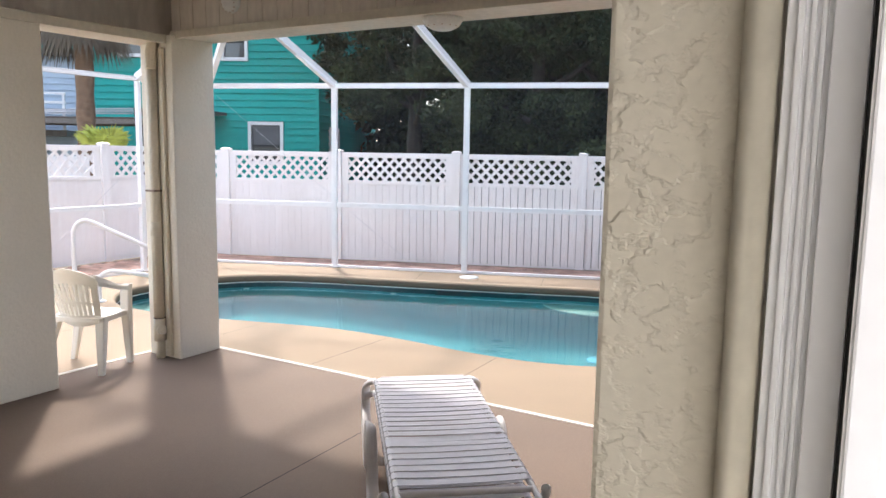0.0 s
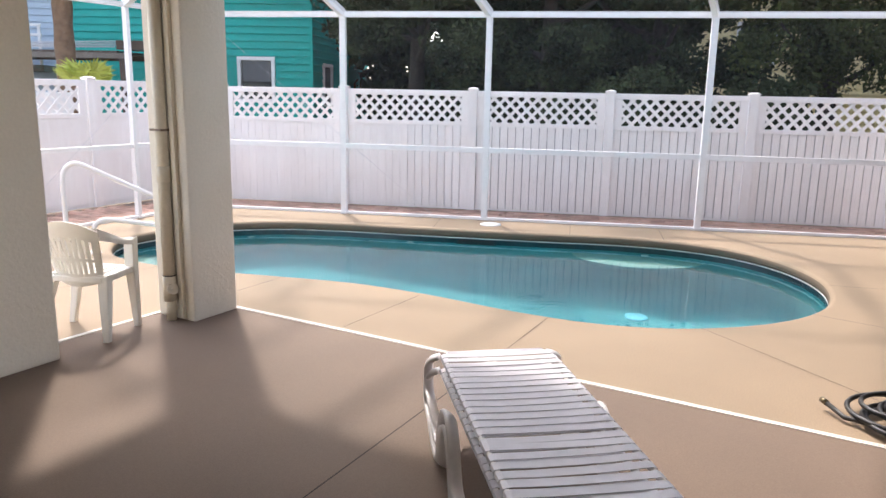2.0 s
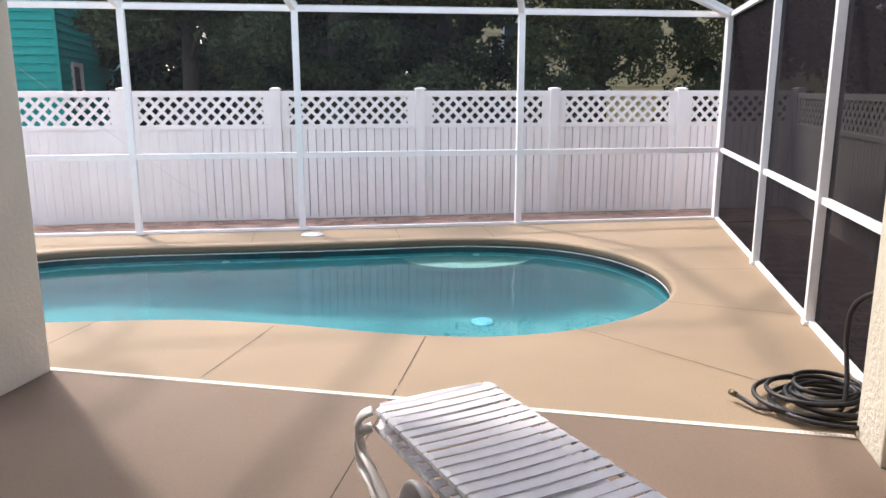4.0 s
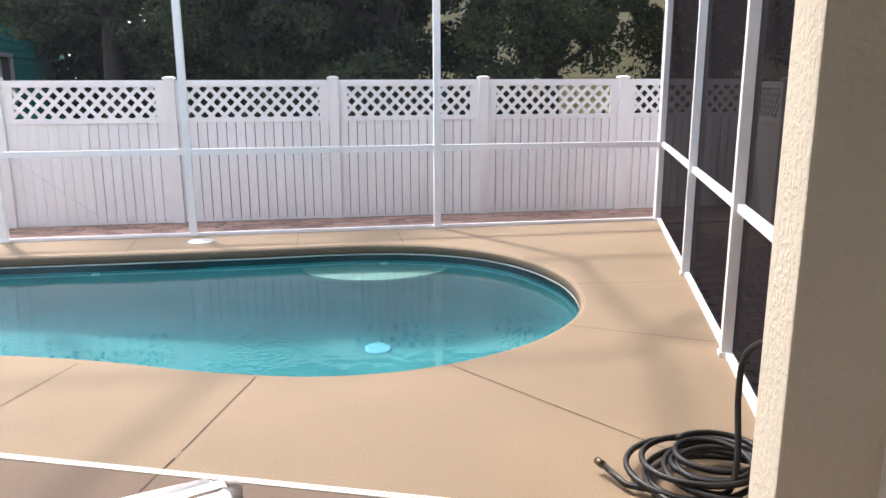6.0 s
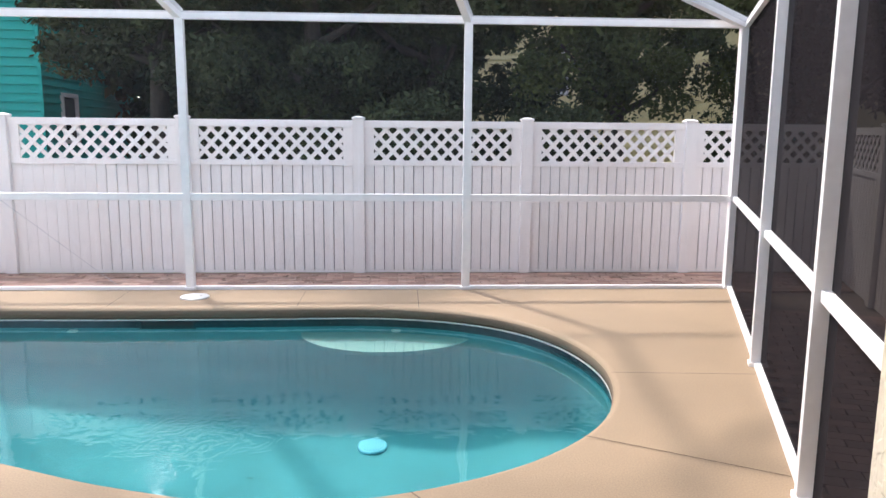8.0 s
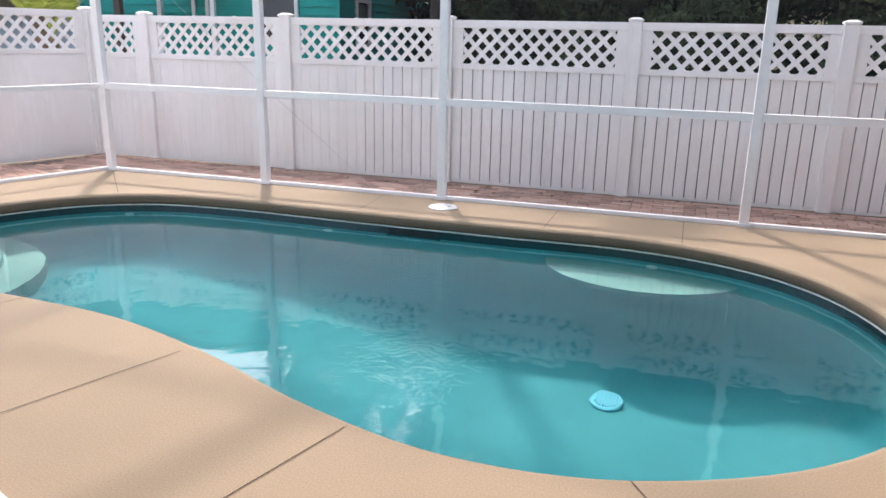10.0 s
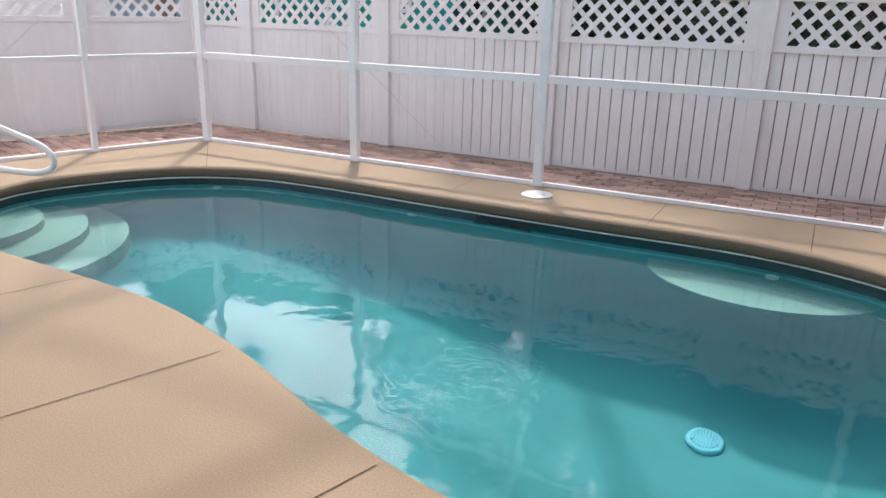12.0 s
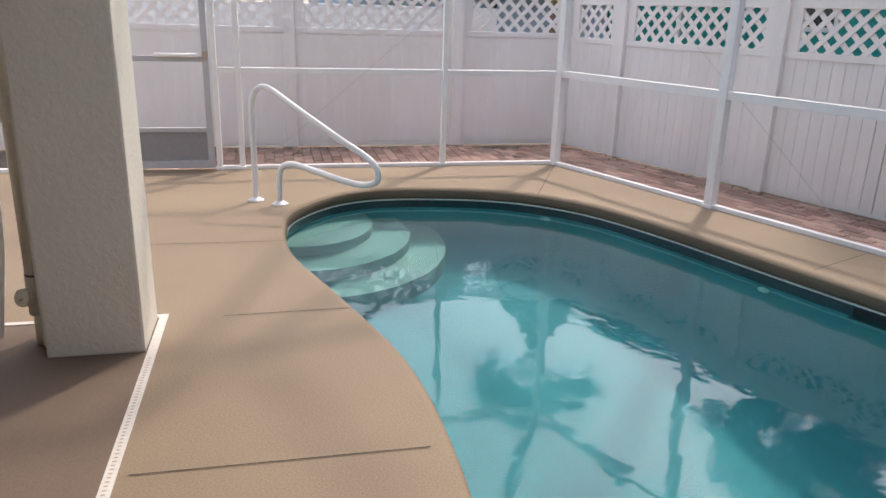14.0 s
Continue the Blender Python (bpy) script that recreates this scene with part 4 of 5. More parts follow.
# ---- sun loungers, stacked ----
def lounger(m, label):
    t = thing("sun_lounger", m, label, "sun lounger", "stacked sun loungers")
    L, W, H = 1.80, 0.545, 0.325
    r = 0.013
    loop = smooth_line([(-W / 2, 0.12, H), (-W / 2 + 0.025, 0.035, H - 0.004), (-W / 2 + 0.10, 0.0, H - 0.01), (0, -0.005, H - 0.01), (W / 2 - 0.10, 0.0, H - 0.01), (W / 2 - 0.025, 0.035, H - 0.004), (W / 2, 0.12, H)], 5)
    loop += [Vector((W / 2, L * k / 8, H)) for k in range(1, 9)]
    loop += [Vector((-W / 2, L * k / 8, H)) for k in range(8, 0, -1)]
    part("frame", tube(bmesh.new(), loop, r, 10, closed=True), M_TUBE, t, smooth=True)
    n = 22
    for i in range(n):
        y = 0.085 + i * 0.0645 + (0.012 if i == 14 else 0.0)
        bm = bmesh.new()
        half = 0.0243
        sag = 0.003 + 0.003 * random.random()
        tilt = random.uniform(-0.003, 0.003)
        rows = []
        for k, s in ((0.0035, -1), (0.0035, 1), (0.0005, 1), (0.0005, -1)):
            q = r + k
            ends = [(-0.004, -q), (0.7 * q, -0.7 * q), (q, 0.0), (0.7 * q, 0.7 * q), (-0.008, q)]
            prof = [(-W / 2 - x, z) for x, z in ends] + [(-W / 4, q - sag * 0.8), (0, q - sag), (W / 4, q - sag * 0.8)] + [(W / 2 + x, z) for x, z in ends[::-1]]
            rows.append([bm.verts.new((x, y + s * half + tilt * x * 6, H + z)) for x, z in prof])
        for k in range(4):
            a, c = rows[k], rows[(k + 1) % 4]
            for j in range(len(prof) - 1):
                bm.faces.new((a[j], a[j + 1], c[j + 1], c[j]))
        bmesh.ops.recalc_face_normals(bm, faces=bm.faces)
        part("strap", bm, M_STRAP, t)
    part("cross_tube", tube(bmesh.new(), [(-W / 2, 1.52, H), (W / 2, 1.52, H)], r, 10), M_TUBE, t, smooth=True)
    bm = bmesh.new()
    tube(bm, [(-W / 2 + 0.03, 0.032, H + 0.0), (W / 2 - 0.03, 0.032, H + 0.0)], 0.030, 10, flat=0.45)
    part("end_strap", bm, M_STRAP, t, smooth=True)
    for s in (-1, 1):
        x = s * (W / 2 + 0.058)
        pts = smooth_line([(x * 0.86, 0.02, H - 0.012), (x * 0.98, 0.003, H - 0.035), (x, -0.022, H - 0.09), (x, 0.02, H - 0.19), (x, 0.13, 0.10), (x, 0.27, 0.025), (x, 0.37, 0.012), (x, 0.43, 0.045), (x, 0.46, 0.13), (x, 0.52, 0.225),
                           (x, 0.60, 0.252), (x, 0.68, 0.205), (x, 0.74, 0.09), (x, 0.81, 0.014), (x, 1.05, 0.012)], 5)
        part("runner_leg", tube(bmesh.new(), pts, 0.038, 10, flat=0.42), M_TUBE, t, "white curved tubular runner leg", smooth=True)
        pts = smooth_line([(x, 1.05, 0.012), (x, 1.25, 0.02), (x, 1.42, 0.15), (x, 1.5, 0.30), (x * 0.97, 1.52, H)], 5)
        part("rear_leg", tube(bmesh.new(), pts, 0.020, 10, flat=0.9), M_TUBE, t, smooth=True)
    return t


LOUNGE_TURN = pose(0.805, 3.755, 0, 0, 0, 199.5)
lounger(LOUNGE_TURN, "white strapped sun lounger at the bottom of a stack")
lounger(LOUNGE_TURN @ Matrix.Translation((0, 0.01, 0.078)), "white vinyl-strapped sun lounger lying flat on another")

# ---- plastic armchair ----
def back_plate(bm, u0, u1, v0, v1, nu, nv):
    """A piece of the curved back shell; u runs across, v up."""
    def at(u, v, front):
        half = 0.165 + 0.055 * v
        return (half * u, -0.085 - 0.13 * v + 0.055 * u * u + (0.0065 if front else -0.0065), 0.345 + 0.47 * v - 0.075 * u * u * v + 0.03 * u * u * (1 - v))
    grid = [[[bm.verts.new(at(u0 + (u1 - u0) * i / nu, v0 + (v1 - v0) * j / nv, f)) for j in range(nv + 1)] for i in range(nu + 1)] for f in (False, True)]
    for f, g in enumerate(grid):
        for i in range(nu):
            for j in range(nv):
                q = (g[i][j], g[i + 1][j], g[i + 1][j + 1], g[i][j + 1])
                bm.faces.new(q if f == 0 else q[::-1])
    a, b = grid
    for i in range(nu):
        bm.faces.new((a[i + 1][0], a[i][0], b[i][0], b[i + 1][0]))
        bm.faces.new((a[i][nv], a[i + 1][nv], b[i + 1][nv], b[i][nv]))
    for j in range(nv):
        bm.faces.new((a[0][j], a[0][j + 1], b[0][j + 1], b[0][j]))
        bm.faces.new((a[nu][j + 1], a[nu][j], b[nu][j], b[nu][j + 1]))
    return bm


def armchair(m):
    t = thing("plastic_chair", m, "white moulded plastic garden armchair with slatted back", "chair")
    seat_z = 0.42
    for i in range(7):
        x = -0.156 + i * 0.052
        part("seat_slat", bar(bmesh.new(), (x, -0.06, seat_z - 0.01), (x, 0.19, seat_z), 0.036, 0.014, 0.003), M_PLASTIC, t)
    bm = bmesh.new()
    bar(bm, (-0.225, 0.225, seat_z - 0.012), (0.225, 0.225, seat_z - 0.012), 0.075, 0.04, 0.012)
    bar(bm, (-0.19, -0.08, seat_z - 0.02), (0.19, -0.08, seat_z - 0.02), 0.06, 0.04, 0.008)
    for s in (-1, 1):
        bar(bm, (s * 0.19, -0.10, seat_z - 0.018), (s * 0.212, 0.20, seat_z - 0.01), 0.05, 0.045, 0.01)
    part("seat_frame", bm, M_PLASTIC, t)
    bm = back_plate(bmesh.new(), -1, 1, 0.76, 1.0, 12, 3)
    back_plate(bm, -1, 1, 0.0, 0.20, 12, 3)
    back_plate(bm, -1.0, -0.80, 0.20, 0.76, 2, 6)
    back_plate(bm, 0.80, 1.0, 0.20, 0.76, 2, 6)
    part("backrest", bm, M_PLASTIC, t, smooth=False)
    for i in range(8):
        u = -0.66 + i * 1.32 / 7
        part("back_slat", back_plate(bmesh.new(), u - 0.058, u + 0.058, 0.19, 0.77, 1, 6), M_PLASTIC, t)
    part("cross_band", back_plate(bmesh.new(), -0.8, 0.8, 0.40, 0.45, 8, 1), M_PLASTIC, t)
    for s in (-1, 1):
        path = smooth_line([(s * 0.195, -0.155, 0.715), (s * 0.232, -0.08, 0.69), (s * 0.245, 0.04, 0.655), (s * 0.235, 0.16, 0.632), (s * 0.20, 0.255, 0.622)], 4)
        bm = bmesh.new()
        rows = []
        for k, q in enumerate(path):
            w = 0.034 if k < 5 else 0.03
            rise = max(0.0, 0.04 - 0.004 * k)
            rows.append([bm.verts.new(q + Vector(o)) for o in ((-w, 0, 0.0), (-w * 0.6, 0, 0.010 + rise), (w * 0.6, 0, 0.010 + rise), (w, 0, 0.0), (w, 0, -0.03), (w - 0.008, 0, -0.03), (w - 0.008, 0, -0.006), (-w, 0, -0.006))])
        for a, b in zip(rows, rows[1:]):
            for k in range(8):
                bm.faces.new((a[k], a[(k + 1) % 8], b[(k + 1) % 8], b[k]))
        bm.faces.new(rows[0][::-1])
        bm.faces.new(rows[-1])
        bmesh.ops.recalc_face_normals(bm, faces=bm.faces)
        part("armrest", bm, M_PLASTIC, t)
        for pts in (((s * 0.20, 0.25, 0.63), (s * 0.205, 0.235, 0.40), (s * 0.25, 0.19, 0.0)), ((s * 0.185, -0.06, 0.43), (s * 0.205, -0.10, 0.30), (s * 0.25, -0.185, 0.0))):
            bm = bmesh.new()
            rows = []
            for (x, y, z), w in zip(pts, (0.036, 0.034, 0.020)):
                rows.append([bm.verts.new((x + dx * w, y + dy * w, z)) for dx, dy in ((-1, -0.8), (0.8, -0.8), (1, -0.6), (1, 0.9), (0.8, 1), (0.6, -0.4), (-1, -0.4))])
            for a, b in zip(rows, rows[1:]):
                for k in range(7):
                    bm.faces.new((a[k], a[(k + 1) % 7], b[(k + 1) % 7], b[k]))
            bm.faces.new(rows[0])
            bm.faces.new(rows[-1][::-1])
            bmesh.ops.recalc_face_normals(bm, faces=bm.faces)
            part("leg", bm, M_PLASTIC, t)
    return t


armchair(pose(-2.10, 4.62, 0, 0, 0, 2))

# ---- pool handrail ----
rail = thing("pool_handrail", pose(-3.81, 6.73, 0, 0, 0, 32), "white tubular grab rail at the pool steps", "handrail")
pts = smooth_line([(0, 0, 0), (0, 0, 0.4), (0.0, 0, 0.72), (0.02, 0, 0.84), (0.09, 0, 0.91), (0.19, 0, 0.90), (0.38, 0, 0.80), (0.80, 0, 0.585), (1.04, 0, 0.47), (1.13, 0, 0.39), (1.13, 0, 0.30), (1.03, 0, 0.255), (0.85, 0, 0.265), (0.50, 0, 0.325), (0.36, 0, 0.34), (0.27, 0, 0.30), (0.242, 0, 0.2), (0.242, 0, 0.0)], 6)
part("tube", tube(bmesh.new(), pts, 0.024, 12), M_TUBE, rail, smooth=True)
for x in (0.0, 0.242):
    part("flange", lathe(bmesh.new(), [(0.065, 0.0), (0.065, 0.008), (0.05, 0.016), (0.03, 0.03), (0.026, 0.032)], 20, (x, 0, 0)), M_TUBE, rail, smooth=True)

# ---- hose coil ----
hose = thing("garden_hose", Matrix.Translation((3.01, 4.15, 0)), "coiled black rubber garden hose on the deck by the pillar", "hose")
pts = [(-0.42, 0.16, 0.05), (-0.37, 0.02, 0.03)]
for i in range(265):
    w = 3.5 + i * 2 * math.pi / 30
    turn = i / 30
    r = 0.33 - 0.021 * turn + 0.045 * math.sin(turn * 2.4) + 0.02 * math.sin(w * 1.31)
    cx, cy = 0.05 * math.sin(turn * 1.7), 0.05 * math.cos(turn * 2.3)
    pts.append((cx + r * math.cos(w), cy + r * 0.86 * math.sin(w), 0.014 + 0.0135 * turn + 0.012 * (1 + math.sin(w * 0.61 + turn))))
bm = tube(bmesh.new(), pts, 0.0135, 8)
part("coil", bm, M_HOSE, hose, smooth=True)
rise = smooth_line([hw(a, b, z) - Vector((3.01, 4.15, 0)) for a, b, z in ((4.40, 0.20, 0.06), (4.53, 0.17, 0.07), (4.57, 0.22, 0.20), (4.575, 0.32, 0.42), (4.58, 0.29, 0.60), (4.62, 0.14, 0.72), (4.70, 0.06, 0.74))], 8)
part("riser", tube(bmesh.new(), rise, 0.0135, 8), M_HOSE, hose, smooth=True)
part("coupling", tube(bmesh.new(), [(-0.435, 0.195, 0.055), (-0.42, 0.155, 0.05)], 0.017, 10), M_BRASS, hose, smooth=True)

# ---- neighbouring houses ----
def lap_wall(bm, x0, x1, z0, z1, lap=0.2, thick=0.012, holes=()):
    """Lap boards along x, facing -y at y = 0, one island a board; holes: (x0, x1, z0, z1)."""
    z = z0
    while z < z1:
        top = min(z + lap, z1)
        spans = [(x0, x1)]
        for h in holes:
            if h[2] < top - 0.02 and h[3] > z + 0.02:
                spans = [s for a, b in spans for s in ((a, min(b, h[0])), (max(a, h[1]), b)) if s[1] - s[0] > 0.02]
        for a, b in spans:
            v = [bm.verts.new(p) for p in ((a, -0.045, z), (b, -0.045, z), (b, -0.004, top), (a, -0.004, top), (a, 0.0, z), (b, 0.0, z))]
            bm.faces.new((v[0], v[1], v[2], v[3]))
            bm.faces.new((v[4], v[5], v[1], v[0]))
        z += lap
    return bm


def house_window(parent, x, z, w, h, blind=True, label="white framed sash window"):
    win = part("window", bmesh.new(), M_WHITE, parent, label)
    bm = bmesh.new()
    f = 0.10
    for a, b, c, d in ((x - f, x + w + f, z - f, z), (x - f, x + w + f, z + h, z + h + f), (x - f, x, z, z + h), (x + w, x + w + f, z, z + h)):
        box(bm, a, b, -0.08, 0.05, c, d, 0.006)
    bm.to_mesh(win.data)
    bm.free()
    part("pane", boxed(x, x + w, -0.005, 0.01, z, z + h), M_WINDOW, win)
    if blind:
        part("blind", boxed(x + 0.05, x + w - 0.05, -0.015, -0.008, z + h * 0.45, z + h - 0.03), M_BLIND, win)
    part("sash_bar", boxed(x, x + w, -0.03, -0.004, z + h * 0.42 - 0.02, z + h * 0.42 + 0.02), M_DARK, win)
    return win


TEAL = Matrix.Translation((-6.16, 20.5, GZ)) @ pose(0, 0, 0, 0, 0, 6)
teal = thing("teal_house", TEAL, "two-storey teal lap-sided house with white window trim", "house")
holes = [(-2.05, -1.12, 1.4, 2.53), (-2.82, -2.15, 4.40, 5.5), (-6.0, -5.3, 4.5, 5.6)]
part("wall", lap_wall(bmesh.new(), -11.0, 0.0, 0.0, 6.8, holes=holes), M_TEAL, teal)
bm = lap_wall(bmesh.new(), 0.0, 9.0, 0.0, 6.8, holes=[(1.2, 2.3, 1.3, 2.42)])
bmesh.ops.transform(bm, matrix=pose(0, 0, 0, 0, 0, 90), verts=bm.verts)
part("wall", bm, M_TEAL, teal)
part("core", boxed(-10.98, -0.05, 0.06, 8.9, 0, 6.8), M_TEAL, teal)
part("corner_board", boxed(-0.05, 0.03, -0.07, 0.02, 0.0, 6.8, 0.005), M_TEAL, teal)
house_window(teal, -2.02, 1.43, 0.87, 1.05)
house_window(teal, -2.80, 4.42, 0.62, 1.05, False)
house_window(teal, -5.97, 4.52, 0.65, 1.05, False)
house_window(teal, -3.82, 1.95, 0.28, 0.62, False, "small white framed window")
w2 = house_window(teal, 1.22, 1.32, 1.0, 1.05, True)
for ob in (w2, *w2.children):
    ob.data.transform(pose(0, 0, 0, 0, 0, 90))
bm = bmesh.new()
v = [bm.verts.new(p) for p in ((-11.5, -0.5, 6.8), (0.5, -0.5, 6.8), (0.5, 9.4, 6.8), (-11.5, 9.4, 6.8), (-11.5, 4.4, 9.2), (0.5, 4.4, 9.2))]
for q in ((0, 1, 5, 4), (2, 3, 4, 5), (1, 2, 5), (3, 0, 4), (3, 2, 1, 0)):
    bm.faces.new([v[k] for k in q])
part("roof", bm, M_ROOF, teal)
porch = thing("porch", TEAL, "white flat-roofed porch with wooden beams", "porch")
bm = bmesh.new()
box(bm, -4.5, -2.75, -1.1, -0.06, 2.74, 2.82)
part("roof_sheet", bm, M_ROOF, porch)
part("fascia", boxed(-4.5, -2.70, -1.16, -1.1, 2.62, 2.80, 0.006), M_WHITE, porch)
for x in (-4.25, -2.85):
    part("post", boxed(x, x + 0.11, -1.1, -0.99, 0.0, 2.62, 0.006), M_WHITE, porch)
pergola = thing("pergola", TEAL @ Matrix.Translation((0, -3.3, 0)), "weathered grey wooden pergola with grey pipes on top", "pergola")
part("beam", boxed(-10.8, -3.64, -0.06, 0.06, 2.35, 2.48, 0.006), M_GREYWOOD, pergola)
part("beam", boxed(-10.8, -3.66, 1.6, 1.72, 2.35, 2.48, 0.006), M_WOOD, pergola)
part("beam_end", boxed(-3.9, -3.08, -0.04, 1.0, 2.56, 2.77, 0.01), M_WOOD, pergola, "dark brown beam end")
for x in (-3.84, -8.2):
    part("post", boxed(x, x + 0.15, -0.055, 0.09, 0.0, 2.35, 0.01), M_WOOD, pergola)
part("roof_board", boxed(-10.8, -3.9, -0.03, 1.75, 2.485, 2.53, 0.004), M_WOOD, pergola, "dark weathered boards")
for k in range(4):
    bm = tube(bmesh.new(), [(-9.6, 0.12 * k, 2.56 + 0.03 * k), (-3.95, 0.10 * k, 2.62 + 0.05 * k)], 0.014, 8)
    part("pipe", bm, M_GREYALU, pergola, "grey plastic pipe lying on the boards", smooth=True)

blue = thing("pale_blue_house", Matrix.Translation((-15.6, 18.6, GZ)) @ pose(0, 0, 0, 0, 0, 25), "pale blue lap-sided house beyond the teal one", "house")
part("wall", lap_wall(bmesh.new(), -8, 2.6, 0.0, 4.4, 0.18), M_BLUEHOUSE, blue)
part("core", boxed(-7.98, 2.55, 0.05, 5.0, 0.0, 4.38), M_BLUEHOUSE, blue)
part("roof", boxed(-8.3, 2.9, -0.4, 5.3, 4.4, 4.6, 0.02), M_ROOF, blue)
house_window(blue, 0.3, 2.4, 0.8, 1.0, False)
balcony = part("balcony", boxed(-6.0, 2.4, -1.5, -0.06, 2.05, 2.22, 0.01), M_GREYWOOD, blue, "grey wooden balcony deck")
for k in range(12):
    x = -6.0 + k * 0.755
    part("baluster", boxed(x, x + 0.07, -1.49, -1.42, 2.22, 3.2, 0.005), M_WHITE, balcony)
for z in (2.45, 2.7, 2.95, 3.2):
    part("guard_rail", boxed(-6.0, 2.4, -1.5, -1.41, z, z + 0.07, 0.005), M_WHITE, balcony)

yellow = thing("yellow_house", Matrix.Translation((4.0, 25.5, GZ)) @ pose(0, 0, 0, 0, 0, -6), "pale yellow lap-sided house behind the trees", "house")
part("wall", lap_wall(bmesh.new(), 0.0, 13.0, 0.0, 5.2, 0.17, holes=[(2.0, 3.0, 2.8, 3.9)]), M_YELLOW, yellow)
part("core", boxed(0.02, 12.98, 0.06, 7, 0, 5.2), M_YELLOW, yellow)
house_window(yellow, 2.0, 2.8, 1.0, 1.1, False)
part("roof", boxed(-0.4, 13.4, -0.5, 7.4, 5.2, 5.45, 0.02), M_ROOF, yellow)


# ---- trees ----
def leaves_mesh(name, centres, radii, per, size, rng, material, droop=0.0):
    n = len(centres) * per
    c = np.repeat(np.array(centres), per, axis=0)
    r = np.repeat(np.array(radii), per)
    d = rng.normal(size=(n, 3))
    d /= np.linalg.norm(d, axis=1)[:, None]
    pos = c + d * (r * rng.random(n) ** 0.45)[:, None] * np.array([1, 1, 0.75])
    a = rng.normal(size=(n, 3))
    a /= np.linalg.norm(a, axis=1)[:, None]
    b = np.cross(a, rng.normal(size=(n, 3)))
    b /= np.linalg.norm(b, axis=1)[:, None]
    s = size * (0.6 + 0.8 * rng.random(n))[:, None]
    v = np.stack([pos - a * s, pos + b * s * 0.45, pos + a * s, pos - b * s * 0.45], axis=1).reshape(-1, 3)
    me = bpy.data.meshes.new(name)
    me.from_pydata(v.tolist(), [], np.arange(n * 4).reshape(-1, 4).tolist())
    me.materials.append(material)
    return me


def tree(x, y, height, spread, base, clumps, per, size, seed, material, label="dense dark green oak tree beyond the fence"):
    rng = np.random.default_rng(seed)
    t = thing("oak_tree", Matrix.Translation((x, y, GZ)), label, "tree", "trees beyond the fence")
    bm = bmesh.new()
    lean = rng.normal(size=2) * 0.25
    spine = [Vector((lean[0] * k * k, lean[1] * k * k, height * 0.62 * k)) for k in (0, 0.25, 0.5, 0.75, 1.0)]
    tube(bm, smooth_line(spine, 3), [0.24 * (1 - 0.055 * i) for i in range(13)], 8)
    part("trunk", bm, M_BARK, t, smooth=True)
    centres, radii = [], []
    bm = bmesh.new()
    for i in range(9):
        w = 2 * math.pi * (i / 9 + rng.random() * 0.08)
        z0 = height * (0.22 + 0.36 * rng.random())
        reach = spread * (0.55 + 0.35 * rng.random())
        tip = Vector((reach * math.cos(w), reach * math.sin(w), min(height * 0.93, z0 + reach * (0.3 + 0.6 * rng.random()))))
        tube(bm, smooth_line([(lean[0] * 0.2, lean[1] * 0.2, z0), tip * 0.45 + Vector((0, 0, z0 * 0.5)), tip], 4), [0.09 - 0.0085 * k for k in range(9)], 6)
    part("limbs", bm, M_BARK, t, smooth=True)
    while len(centres) < clumps:
        p = rng.uniform(-1, 1, 3)
        q = np.linalg.norm(p)
        if q > 1 or q < 0.45:
            continue
        k = 1 + 0.22 * math.sin(3 * math.atan2(p[1], p[0]) + seed) + 0.12 * rng.normal()
        centres.append((p[0] * spread * k, p[1] * spread * k, base + (height - base) * (0.5 + 0.5 * p[2])))
        radii.append(0.24 + 0.42 * rng.random())
    ob = new("crown", leaves_mesh("crown", centres, radii, per, size, rng, material))
    ob.parent = t
    return t


for x, y, h, s, base, seed, m, clumps, per, size in (
        (-2.5, 17.2, 9.0, 3.0, 2.1, 1, M_LEAF_DARK, 150, 420, 0.062), (0.5, 16.3, 8.4, 2.7, 0.6, 2, M_LEAF_DARK, 170, 420, 0.062), (2.6, 17.0, 8.6, 2.3, 0.6, 3, M_LEAF_DARK, 160, 420, 0.062),
        (6.0, 16.2, 7.8, 2.25, 1.75, 4, M_LEAF, 165, 460, 0.058), (9.9, 17.0, 8.4, 2.7, 1.6, 5, M_LEAF, 165, 440, 0.060), (0.6, 20.5, 9.5, 3.3, 0.4, 6, M_LEAF_DARK, 140, 200, 0.11),
        (13.0, 15.0, 8.0, 3.2, 0.6, 7, M_LEAF_DARK, 120, 180, 0.11), (-0.9, 22.0, 9.5, 3.0, 0.6, 8, M_LEAF_DARK, 130, 200, 0.11), (10.5, 10.5, 7.5, 2.6, 0.6, 9, M_LEAF_DARK, 120, 180, 0.11),
        (10.0, 6.0, 7.5, 2.6, 0.6, 10, M_LEAF_DARK, 120, 180, 0.11), (15.0, 21.0, 9.0, 3.6, 0.6, 11, M_LEAF_DARK, 120, 180, 0.11)):
    tree(x, y, h, s, base, clumps, per, size, seed, m)


for x, y, seed in ((4.45, 15.0, 31), (8.35, 15.4, 32), (2.2, 14.6, 33)):
    tree(x, y, 2.05, 1.05, 0.25, 34, 420, 0.055, seed, M_LEAF_DARK, "low dark green shrub close behind the fence")
rng = np.random.default_rng(77)
spots = [(rng.uniform(-6.5, 4.0), rng.uniform(25.5, 29.0), rng.uniform(0.2, 9.0)) for _ in range(300)]
woods = new("far_woods", leaves_mesh("far_woods", spots, [0.9] * len(spots), 120, 0.2, rng, M_LEAF_DARK))
tagged(woods, "dark green shrubs and trees far behind the houses", "woods", kind="stuff")


